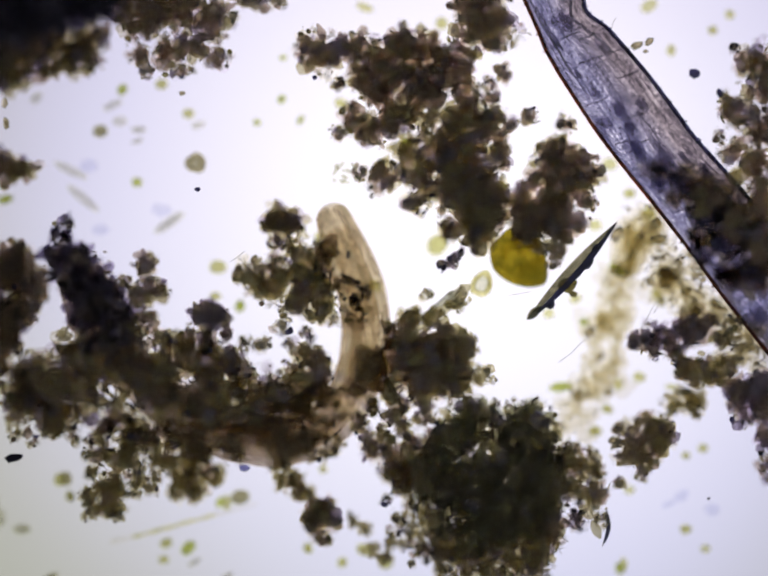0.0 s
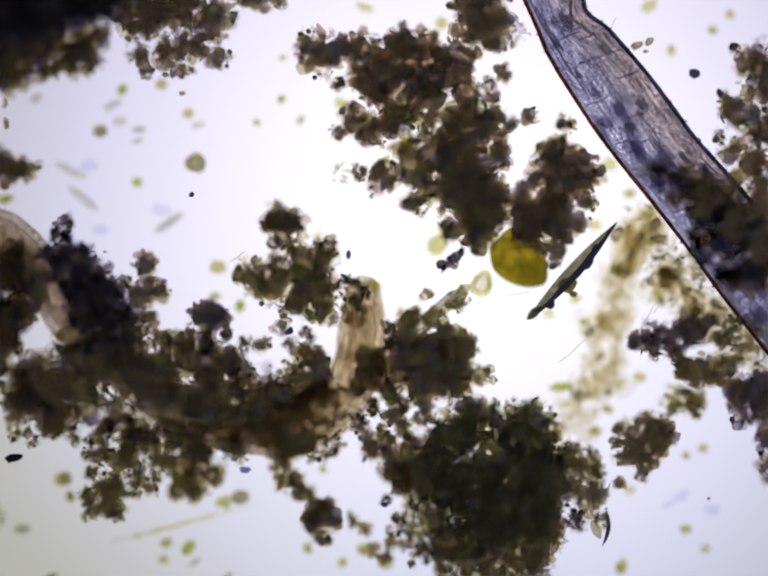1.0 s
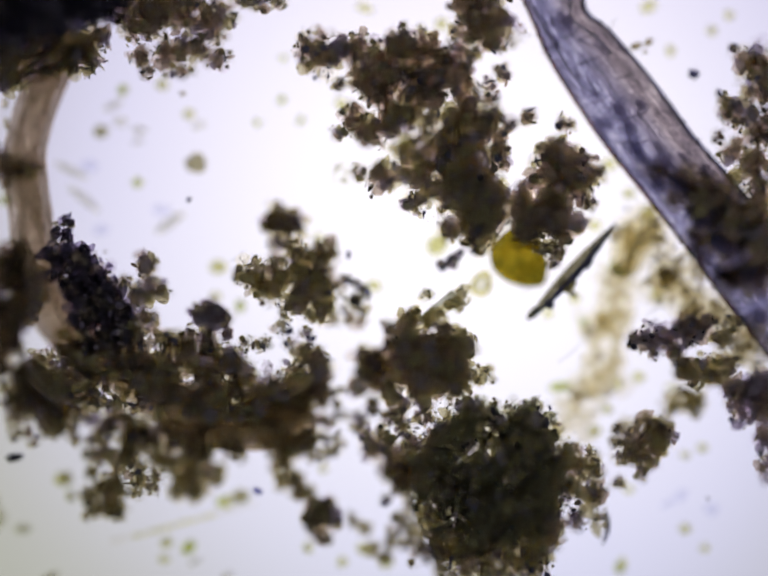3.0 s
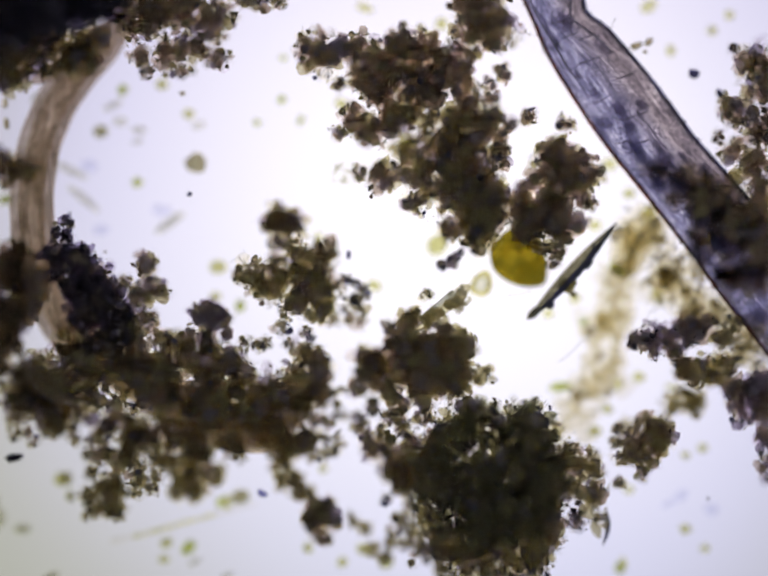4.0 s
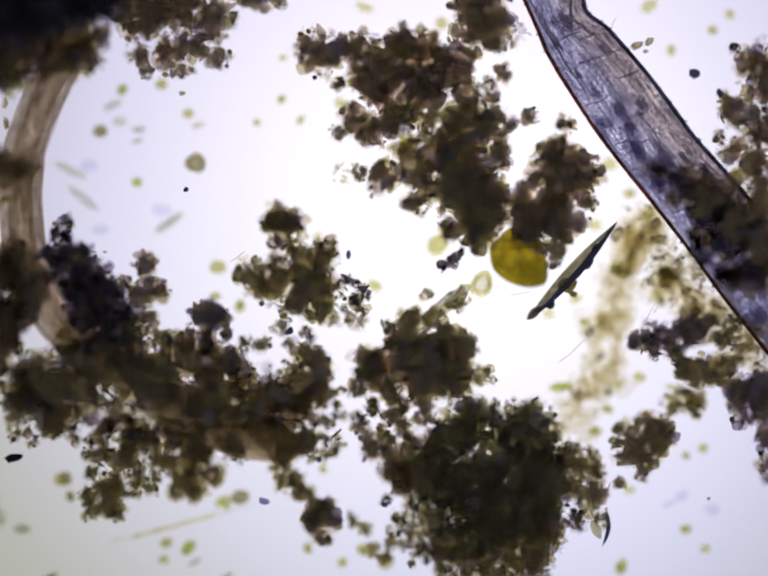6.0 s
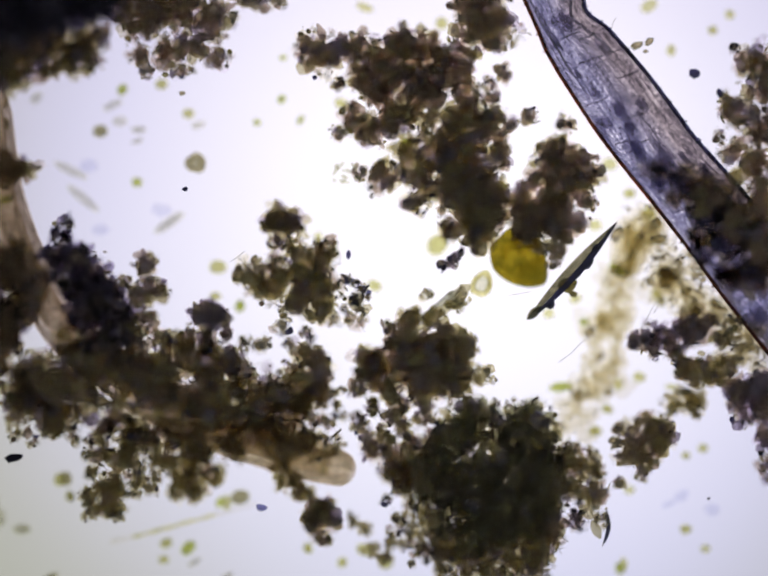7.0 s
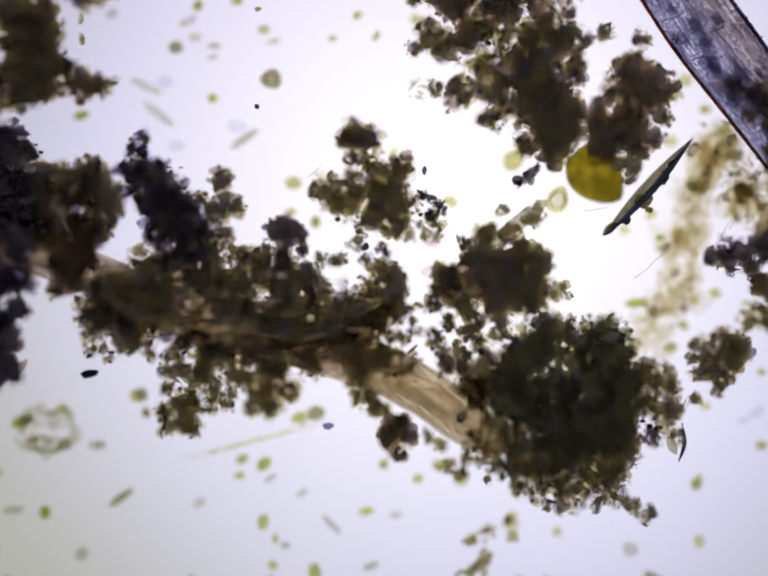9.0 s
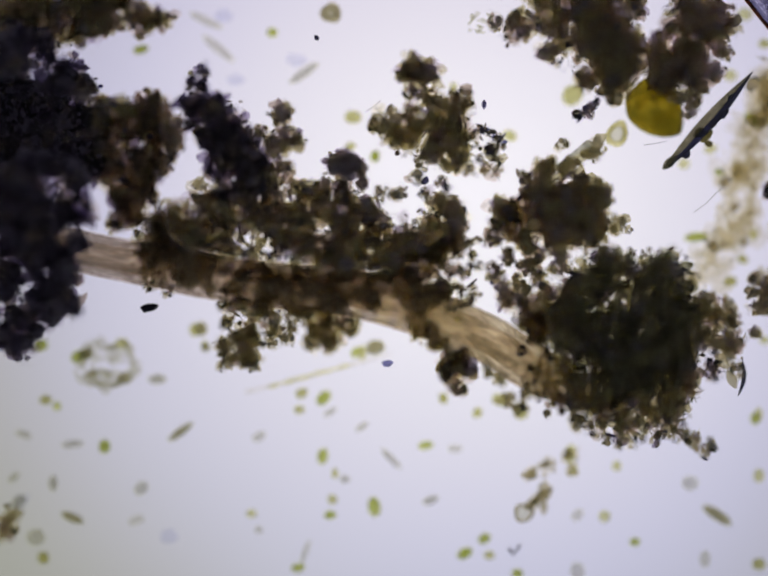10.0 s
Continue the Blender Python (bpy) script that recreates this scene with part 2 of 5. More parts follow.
def fibre_wall():
    """Thin plant tissue: lengthwise streaks, blotches and fine specks, bluer on one side and warmer on the other."""
    m, n, l = nodes_of("fibre_wall")
    out = n.new("ShaderNodeOutputMaterial")
    uv = n.new("ShaderNodeTexCoord").outputs["UV"]
    total = None
    for stretch, scale, detail, weight in (((0.06, 1, 1), 90, 3, 0.8), ((1, 1, 1), 80, 5, 1.4), ((0.45, 1, 1), 17, 3, 1.2)):
        mp = n.new("ShaderNodeMapping")
        mp.inputs["Scale"].default_value = stretch
        l.new(uv, mp.inputs["Vector"])
        tex = n.new("ShaderNodeTexNoise")
        tex.inputs["Scale"].default_value, tex.inputs["Detail"].default_value, tex.inputs["Roughness"].default_value = scale, detail, 0.6
        l.new(mp.outputs[0], tex.inputs["Vector"])
        add = n.new("ShaderNodeMath"); add.operation = "MULTIPLY_ADD"
        l.new(tex.outputs["Fac"], add.inputs[0]); add.inputs[1].default_value = weight
        if total:
            l.new(total, add.inputs[2])
        else:
            add.inputs[2].default_value = 0
        total = add.outputs[0]
    level = n.new("ShaderNodeMapRange")
    level.inputs["From Min"].default_value, level.inputs["From Max"].default_value = 1.40, 2.10
    l.new(total, level.inputs["Value"])
    tints = []
    for low, middle, high in (((0.27, 0.27, 0.38), (0.53, 0.52, 0.61), (0.86, 0.85, 0.89)), ((0.30, 0.27, 0.29), (0.55, 0.505, 0.51), (0.82, 0.775, 0.75))):
        ramp = n.new("ShaderNodeValToRGB")
        e = ramp.color_ramp.elements
        e[0].position, e[0].color = 0.1, (*low, 1)
        e[1].position, e[1].color = 0.95, (*high, 1)
        e.new(0.5).color = (*middle, 1)
        l.new(level.outputs[0], ramp.inputs[0])
        tints.append(ramp.outputs[0])
    xyz = n.new("ShaderNodeSeparateXYZ")
    l.new(uv, xyz.inputs[0])
    fold = n.new("ShaderNodeMath"); fold.operation = "MODULO"
    l.new(xyz.outputs["Y"], fold.inputs[0]); fold.inputs[1].default_value = 0.5
    across = n.new("ShaderNodeMapRange")
    across.inputs["From Min"].default_value, across.inputs["From Max"].default_value = 0.12, 0.27
    l.new(fold.outputs[0], across.inputs["Value"])
    mix = n.new("ShaderNodeMix"); mix.data_type = "RGBA"
    l.new(across.outputs[0], mix.inputs[0]); l.new(tints[0], mix.inputs[6]); l.new(tints[1], mix.inputs[7])
    clear = n.new("ShaderNodeBsdfTransparent")
    l.new(mix.outputs[2], clear.inputs["Color"])
    l.new(clear.outputs[0], out.inputs[0])
    return m


def slide_glass(name="slide_glass", ior=1.12):
    m, n, l = nodes_of(name)
    out = n.new("ShaderNodeOutputMaterial")
    a, b = n.new("ShaderNodeBsdfTransparent"), n.new("ShaderNodeBsdfGlossy")
    a.inputs["Color"].default_value = (0.985, 0.99, 0.988, 1)
    b.inputs["Roughness"].default_value = 0.02
    b.inputs["Color"].default_value = (0.9, 0.9, 0.9, 1)
    f = n.new("ShaderNodeFresnel")
    f.inputs["IOR"].default_value = ior
    mix = n.new("ShaderNodeMixShader")
    l.new(f.outputs[0], mix.inputs[0]); l.new(a.outputs[0], mix.inputs[1]); l.new(b.outputs[0], mix.inputs[2])
    l.new(mix.outputs[0], out.inputs[0])
    return m


def dark_metal():
    m, n, l = nodes_of("black_anodised_metal")
    out = n.new("ShaderNodeOutputMaterial")
    p = n.new("ShaderNodeBsdfPrincipled")
    p.inputs["Base Color"].default_value, p.inputs["Metallic"].default_value = (0.02, 0.02, 0.022, 1), 0.6
    t = n.new("ShaderNodeTexNoise")
    t.inputs["Scale"].default_value = 40
    r = n.new("ShaderNodeMapRange")
    r.inputs["To Min"].default_value, r.inputs["To Max"].default_value = 0.35, 0.6
    l.new(t.outputs["Fac"], r.inputs["Value"]); l.new(r.outputs[0], p.inputs["Roughness"]); l.new(p.outputs[0], out.inputs[0])
    return m


GLOW, GLASS, METAL, FIBRE = lamp_glow(), slide_glass(), dark_metal(), fibre_wall()


# ---- slide and lamp ----
def build_slide():
    bm = bmesh.new()
    bmesh.ops.create_cube(bm, size=1, matrix=Matrix.LocRotScale((-0.1, -0.1, -0.061), None, (2.6, 2.1, 0.12)))
    bmesh.ops.bevel(bm, geom=bm.edges[:], offset=0.012, segments=2, affect="EDGES")
    return tagged(part("ground", bm, GLASS, smooth=False), "clear glass microscope slide under a film of water", "slide", kind="structure")


LAMP_Z = -1.6


def build_lamp():
    lamp = base("illuminator", (0, 0, LAMP_Z), "round frosted microscope lamp glowing white below the slide", "lamp", kind="structure")
    bm = bmesh.new()
    bmesh.ops.create_cone(bm, cap_ends=True, segments=96, radius1=1.0, radius2=1.0, depth=0.02, matrix=pose(0, 0, -0.01))
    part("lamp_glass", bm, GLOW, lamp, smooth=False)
    bm = bmesh.new()
    rings = []
    for r, z in ((1.005, -0.1), (1.005, 0.03), (1.07, 0.03), (1.09, 0.01), (1.09, -0.1)):
        rings.append([bm.verts.new((r * math.cos(a), r * math.sin(a), z)) for a in np.linspace(0, 2 * math.pi, 96, endpoint=False)])
    for a, b in zip(rings, rings[1:] + rings[:1]):
        for i in range(96):
            bm.faces.new((a[i], a[i - 1], b[i - 1], b[i]))
    part("rim", bm, METAL, lamp, "black metal rim")
    return lamp


ground = build_slide()
illuminator = build_lamp()


# ---- the worm: its lines on the plan, rear end first ----
WORM_LENGTH, RINGS = 1230.0, 80
WORM_LINES = {
    0.0: [(670, 416), (700, 500), (738, 590), (748, 670), (740, 750), (705, 835), (640, 890), (560, 910), (470, 895), (390, 860), (315, 805), (250, 745), (205, 690), (178, 640), (165, 590), (155, 540)],
    0.3: [(694, 450), (725, 545), (748, 640), (742, 730), (710, 820), (650, 880), (570, 905), (480, 893), (395, 858), (315, 803), (245, 742), (195, 685), (160, 630), (140, 575), (128, 530), (118, 490)],
    0.6: [(718, 492), (742, 580), (748, 670), (736, 750), (700, 830), (640, 880), (560, 900), (470, 888), (390, 853), (310, 800), (225, 730), (160, 660), (122, 590), (98, 530), (72, 490), (40, 462)],
    1.0: [(738, 562), (742, 640), (735, 730), (700, 825), (640, 870), (560, 885), (470, 875), (390, 845), (310, 800), (220, 730), (140, 655), (92, 575), (55, 508), (8, 468), (-55, 440), (-130, 425)],
    1.5: [(742, 640), (732, 730), (700, 810), (640, 865), (560, 880), (470, 870), (390, 840), (310, 795), (220, 730), (130, 655), (78, 560), (36, 480), (-12, 415), (-65, 360), (-120, 310), (-180, 270)],
    2.0: [(738, 715), (705, 800), (640, 860), (560, 878), (470, 868), (390, 840), (310, 795), (220, 735), (130, 660), (80, 565), (48, 480), (14, 405), (-28, 330), (-70, 265), (-110, 200), (-160, 150)],
    2.5: [(690, 815), (630, 860), (560, 880), (470, 870), (390, 840), (310, 795), (220, 740), (140, 675), (85, 590), (60, 500), (45, 400), (40, 300), (36, 200), (30, 110), (20, 20), (10, -80)],
    3.8: [(600, 885), (540, 885), (470, 870), (390, 838), (310, 790), (220, 735), (135, 670), (85, 590), (66, 500), (60, 400), (70, 300), (105, 210), (155, 140), (215, 75), (270, 10), (310, -70)],
    4.5: [(575, 900), (520, 890), (450, 870), (380, 838), (300, 790), (220, 735), (135, 670), (88, 590), (70, 500), (72, 400), (84, 300), (125, 205), (175, 135), (235, 70), (290, 10), (330, -70)],
    5.0: [(570, 900), (520, 892), (450, 870), (380, 838), (300, 790), (215, 730), (130, 665), (82, 590), (64, 500), (62, 400), (74, 300), (115, 210), (165, 140), (220, 85), (270, 20), (310, -60)],
    5.5: [(580, 905), (520, 892), (450, 870), (380, 838), (300, 790), (215, 730), (125, 665), (76, 590), (56, 500), (48, 400), (62, 300), (105, 215), (160, 150), (210, 90), (260, 20), (290, -70)],
    6.0: [(610, 920), (540, 900), (460, 875), (380, 838), (300, 790), (215, 730), (125, 660), (72, 590), (48, 500), (40, 400), (50, 300), (85, 210), (125, 130), (160, 50), (190, -30), (220, -120)],
    6.8: [(690, 950), (610, 925), (530, 900), (440, 870), (360, 835), (280, 790), (205, 735), (130, 665), (75, 580), (40, 490), (18, 400), (14, 300), (14, 200), (10, 110), (0, 20), (-10, -80)],
    7.0: [(725, 968), (640, 938), (550, 908), (460, 880), (370, 842), (290, 798), (210, 740), (130, 670), (75, 585), (35, 495), (5, 400), (-10, 300), (-20, 200), (-30, 110), (-50, 20), (-70, -80)],
    7.5: [(788, 990), (700, 958), (610, 928), (520, 905), (430, 878), (340, 840), (260, 785), (180, 720), (110, 645), (55, 560), (5, 460), (-40, 370), (-80, 290), (-130, 220), (-180, 150), (-220, 60)],
    8.0: [(850, 1050), (780, 1010), (700, 955), (610, 915), (520, 898), (430, 880), (340, 845), (250, 795), (170, 740), (90, 685), (10, 630), (-70, 590), (-150, 570), (-230, 540), (-300, 490), (-380, 450)],
    8.5: [(865, 1075), (790, 1025), (710, 960), (620, 910), (530, 888), (440, 868), (350, 842), (260, 805), (170, 755), (90, 705), (10, 660), (-70, 630), (-150, 610), (-230, 590), (-310, 560), (-390, 540)],
    9.0: [(880, 1090), (810, 1045), (725, 980), (635, 930), (545, 900), (450, 872), (355, 855), (260, 832), (165, 795), (80, 750), (0, 715), (-80, 690), (-160, 670), (-240, 650), (-320, 630), (-400, 610)],
    9.5: [(900, 1108), (823, 1062), (725, 996), (628, 950), (528, 918), (428, 892), (328, 882), (228, 865), (130, 842), (35, 812), (-60, 785), (-150, 765), (-240, 745), (-330, 720), (-400, 700)],
    10.0: [(905, 1112), (825, 1068), (725, 1002), (625, 958), (523, 926), (423, 902), (323, 895), (223, 884), (123, 868), (23, 848), (-77, 828), (-170, 805), (-260, 780), (-340, 755), (-420, 730)],
}


def along(line, s):
    """The place on a smooth line through the points, s units from its first."""
    pts = np.array(line, float)
    k = np.arange(len(pts))
    fine = np.linspace(0, len(pts) - 1, 200)
    xy = np.stack([np.interp(fine, k, pts[:, i]) for i in (0, 1)], 1)
    for _ in range(6):
        xy[1:-1] = 0.25 * xy[:-2] + 0.5 * xy[1:-1] + 0.25 * xy[2:]
    run = np.concatenate([[0], np.cumsum(np.hypot(*np.diff(xy, axis=0).T))])
    out = np.stack([np.interp(s, run, xy[:, i]) for i in (0, 1)], 1)
    tail = np.maximum(np.asarray(s) - run[-1], 0)[:, None]
    end = xy[-1] - xy[-12]
    return out + tail * end / np.hypot(*end)


LANE = np.concatenate([along(line, np.linspace(0, WORM_LENGTH, 60)) for line in WORM_LINES.values()])


def in_lane(x, y, wide=64):
    """Whether the worm passes here."""
    return float(np.min((LANE[:, 0] - x) ** 2 + (LANE[:, 1] - y) ** 2)) < wide * wide


# The worm glides over the loose detritus and dives under the heaviest clumps.
DIVES = [(190, 600, 92), (1040, 1010, 190), (-190, 760, 125)]


def worm_height(x, y):
    """Height of the worm's axis over the glass at a place of the plan."""
    def rise(a, soft):
        return 1 / (1 + math.exp(-max(-60, min(60, a / soft))))

    under = max(1 / (1 + math.exp((math.hypot(x - a, y - b) - r) / 42)) for a, b, r in DIVES)
    mass = rise(803 + 0.135 * x - y, 18) * rise(x - 60, 35) * rise(540 - x, 35)
    return 0.088 - 0.054 * max(under, mass)


def worm_radius(s):
    u = s / WORM_LENGTH
    r = 52 - 9 * max(0, u - 0.3) / 0.7
    if s < 150:
        r *= 0.60 + 0.40 * math.sin(math.pi / 2 * s / 150)
    if s < 26:
        r *= math.sqrt(max(0.02, 1 - (1 - s / 26) ** 2))
    left = WORM_LENGTH - s
    if left < 110:
        r *= 0.45 + 0.55 * math.sin(math.pi / 2 * left / 110)
    if left < 20:
        r *= math.sqrt(max(0.02, 1 - (1 - left / 20) ** 2))
    return r * STEP * 0.985


def tube(s0, s1, scale, sides, middle=0.0):
    """One stiff open length of the body; the skin's pattern runs on from length to length."""
    s0, s1 = max(0.0, s0), min(WORM_LENGTH, s1)
    rows, bm = [], bmesh.new()
    uv = bm.loops.layers.uv.new("uv")
    tip = s0 < 60 or s1 > WORM_LENGTH - 60
    for k in np.linspace(0, 1, 14 if tip else 5):
        row = []
        for j in range(sides):
            a = 2 * math.pi * j / sides
            s = s0 + (s1 - s0) * k
            r = worm_radius(s) * scale
            row.append((bm.verts.new((r * math.cos(a), 0.9 * r * math.sin(a), (s - middle) * STEP * 0.985)), s * STEP, j / sides * 0.16))
        rows.append(row)
    for a, b in zip(rows, rows[1:]):
        for i in range(sides):
            ring = (a[i - 1], a[i], b[i], b[i - 1])
            f = bm.faces.new([q[0] for q in ring])
            for loop, q in zip(f.loops, ring):
                loop[uv].uv = (q[1], q[2] - 0.16 if i == 0 and q in (a[-1], b[-1]) else q[2])
    return bm


def build_worm():
    worm = base("worm", P(784, 588, 0), "translucent beige roundworm gliding between dark detritus clumps", "worm")
    step = WORM_LENGTH / RINGS
    rings = []
    for i in range(RINGS + 1):
        middle = i * step
        s0, s1 = middle - step, middle + step
        ring = part("body_ring", tube(s0, s1, 1.0, 24, middle), SKIN, worm)
        if 0 < i < RINGS:
            part("flesh", tube(s0, s1, 0.93, 18, middle), FLESH_REAR if i < 25 or i in (26, 28, 29, 32) else FLESH, ring, "cloudy flesh with lengthwise streaks")
        if 3 < i < RINGS - 3:
            part("gut", tube(s0, s1, 0.55, 16, middle), GUT, ring, "granular brownish gut")
        rings.append((ring, middle))
    return worm, rings


worm, WORM_RINGS = build_worm()


# ---- detritus ----
def lump(seed, detail=2, rough=0.35, flake=False):
    """Vertices and triangles of one uneven grain of radius about 1."""
    rng = random.Random(seed)
    bm = bmesh.new()
    bmesh.ops.create_icosphere(bm, subdivisions=detail, radius=1)
    off = Vector((rng.uniform(-50, 50), rng.uniform(-50, 50), rng.uniform(-50, 50)))
    for v in bm.verts:
        v.co *= 1 + rough * noise.noise(v.co * 1.3 + off) * 1.6 + 0.4 * rough * noise.noise(v.co * 3.1 + off)
        if flake:
            v.co.z *= 0.45
            v.co.x *= 1.35
    bm.verts.index_update()
    vs = np.array([v.co[:] for v in bm.verts])
    fs = np.array([[v.index for v in f.verts] for f in bm.faces])
    bm.free()
    return vs, fs


SHAPES = [lump(i, 2, 0.3, i % 3 == 2) for i in range(8)]
PUFFS = [lump(60 + i, 2, 0.48, i % 2 == 1) for i in range(10)]
SMALL = [lump(20 + i, 1, 0.5, i % 2 == 1) for i in range(8)]
BIG = [lump(40 + i, 3, 0.5) for i in range(8)]
TINTS = {"brown": BROWN, "olive": OLIVE, "pale": PALE, "blue": BLUISH, "soot": SOOT, "night": NIGHT, "humus": HUMUS, "floc": FLOC, "rim": RIMMED, "smudge": SMUDGE, "lapis": LAPIS}


UNIT = 8 * STEP


def shape_mesh(name, shape, material, unit=UNIT):
    mesh = bpy.data.meshes.new(name)
    mesh.from_pydata((shape[0] * unit).tolist(), [], shape[1].tolist())
    mesh.shade_smooth()
    mesh.materials.append(material)
    return mesh


GRAINS = {tint: [shape_mesh("grain_" + tint, s, TINTS[tint]) for s in SHAPES] for tint in TINTS}


def crumb(seed, count=44):
    """Vertices and triangles of a porous lump of radius about 1, packed from small uneven bits."""
    rng = random.Random(seed)
    vs, fs = [], []
    stretch = np.array([rng.uniform(0.75, 1.15), rng.uniform(0.75, 1.15), 0.8])
    for i in range(count):
        shape = SMALL[rng.randrange(8)]
        way = Vector((rng.gauss(0, 1), rng.gauss(0, 1), rng.gauss(0, 1))).normalized() * rng.random() ** 0.45
        turn = np.array(Euler((rng.uniform(0, 6), rng.uniform(0, 6), rng.uniform(0, 6))).to_matrix())
        size = rng.uniform(0.14, 0.36) * np.array([rng.uniform(0.8, 1.7), 1.0, rng.uniform(0.6, 1.0)])
        fs.append(shape[1] + len(shape[0]) * i)
        vs.append((shape[0] * size) @ turn.T + np.array(way) * stretch)
    return np.concatenate(vs), np.concatenate(fs)


MIDDLING = [crumb(80 + i) for i in range(10)]
LUMPS = [shape_mesh("humus_lump", s, HUMUS, 4 * UNIT) for s in MIDDLING]
UMBER_LUMPS = [shape_mesh("umber_lump", s, UMBER, 4 * UNIT) for s in MIDDLING]
DEEP_LUMPS = [shape_mesh("deep_lump", s, DEEP, 4 * UNIT) for s in MIDDLING]
NIGHT_LUMPS = [shape_mesh("violet_lump", s, NIGHT, 4 * UNIT) for s in BIG]
BLACK_LUMPS = [shape_mesh("black_lump", s, SOOT, 4 * UNIT) for s in BIG]


def heap(name, items, origin, parent, label=""):
    """One mesh of many grains: items are (shape, place, size, turn, material)."""
    vs, fs, ms, at = [], [], [], 0
    slots = []
    for shape, place, size, turn, material in items:
        if material not in slots:
            slots.append(material)
        r = np.array(Euler(turn).to_matrix())
        vs.append((shape[0] * np.array(size)) @ r.T + np.array(place - origin))
        fs.append(shape[1] + at)
        ms.append(np.full(len(shape[1]), slots.index(material)))
        at += len(shape[0])
    if not vs:
        return None
    vs, fs, ms = np.concatenate(vs), np.concatenate(fs), np.concatenate(ms)
    mesh = bpy.data.meshes.new(name)
    mesh.vertices.add(len(vs)); mesh.vertices.foreach_set("co", vs.ravel())
    mesh.loops.add(fs.size); mesh.loops.foreach_set("vertex_index", fs.ravel().astype(np.int32))
    mesh.polygons.add(len(fs)); mesh.polygons.foreach_set("loop_start", np.arange(0, fs.size, 3, dtype=np.int32))
    for m in slots:
        mesh.materials.append(m)
    mesh.polygons.foreach_set("material_index", ms.astype(np.int32))
    mesh.update(calc_edges=True)
    mesh.shade_smooth()
    return link(name, mesh, None, parent, label)


def pick(rng, mix):
    total, u = sum(mix.values()), rng.random()
    for k, w in mix.items():
        u -= w / total
        if u <= 0:
            return k
    return k


DARK = {"brown": 5, "humus": 3, "olive": 2, "blue": 1.8, "soot": 0.5, "rim": 4}
MIXED = {"brown": 3.2, "olive": 4, "pale": 4, "rim": 6, "blue": 2.0, "humus": 0.8}
LIGHT = {"olive": 3, "pale": 5, "rim": 2, "brown": 1}
BLACK = {"soot": 5, "humus": 4, "blue": 2}
NIGHTLY = {"night": 5, "humus": 4, "blue": 2}
TAN = {"floc": 7, "pale": 1}
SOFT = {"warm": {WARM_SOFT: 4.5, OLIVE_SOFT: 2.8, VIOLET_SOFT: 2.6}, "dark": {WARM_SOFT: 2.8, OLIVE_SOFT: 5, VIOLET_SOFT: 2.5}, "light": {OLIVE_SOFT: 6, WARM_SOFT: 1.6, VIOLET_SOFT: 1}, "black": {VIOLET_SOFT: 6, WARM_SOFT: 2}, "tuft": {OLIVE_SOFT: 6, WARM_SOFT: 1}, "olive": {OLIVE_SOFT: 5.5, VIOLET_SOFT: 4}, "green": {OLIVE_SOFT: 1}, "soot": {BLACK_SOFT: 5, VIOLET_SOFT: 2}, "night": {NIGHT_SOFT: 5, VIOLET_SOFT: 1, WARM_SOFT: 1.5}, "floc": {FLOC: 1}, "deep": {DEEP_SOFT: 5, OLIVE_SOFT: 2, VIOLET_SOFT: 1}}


def span_at(x, y, low, high, wide=62):
    """The heights that detritus may take here, clear of the worm's way."""
    if not in_lane(x, y, wide):
        return low, high
    axis = worm_height(x, y)
    if axis > 0.062 and low < axis:
        top = min(high, axis - 0.027)
        return min(low, top - 0.02), top
    return max(low, axis + 0.027), max(high, axis + 0.06)


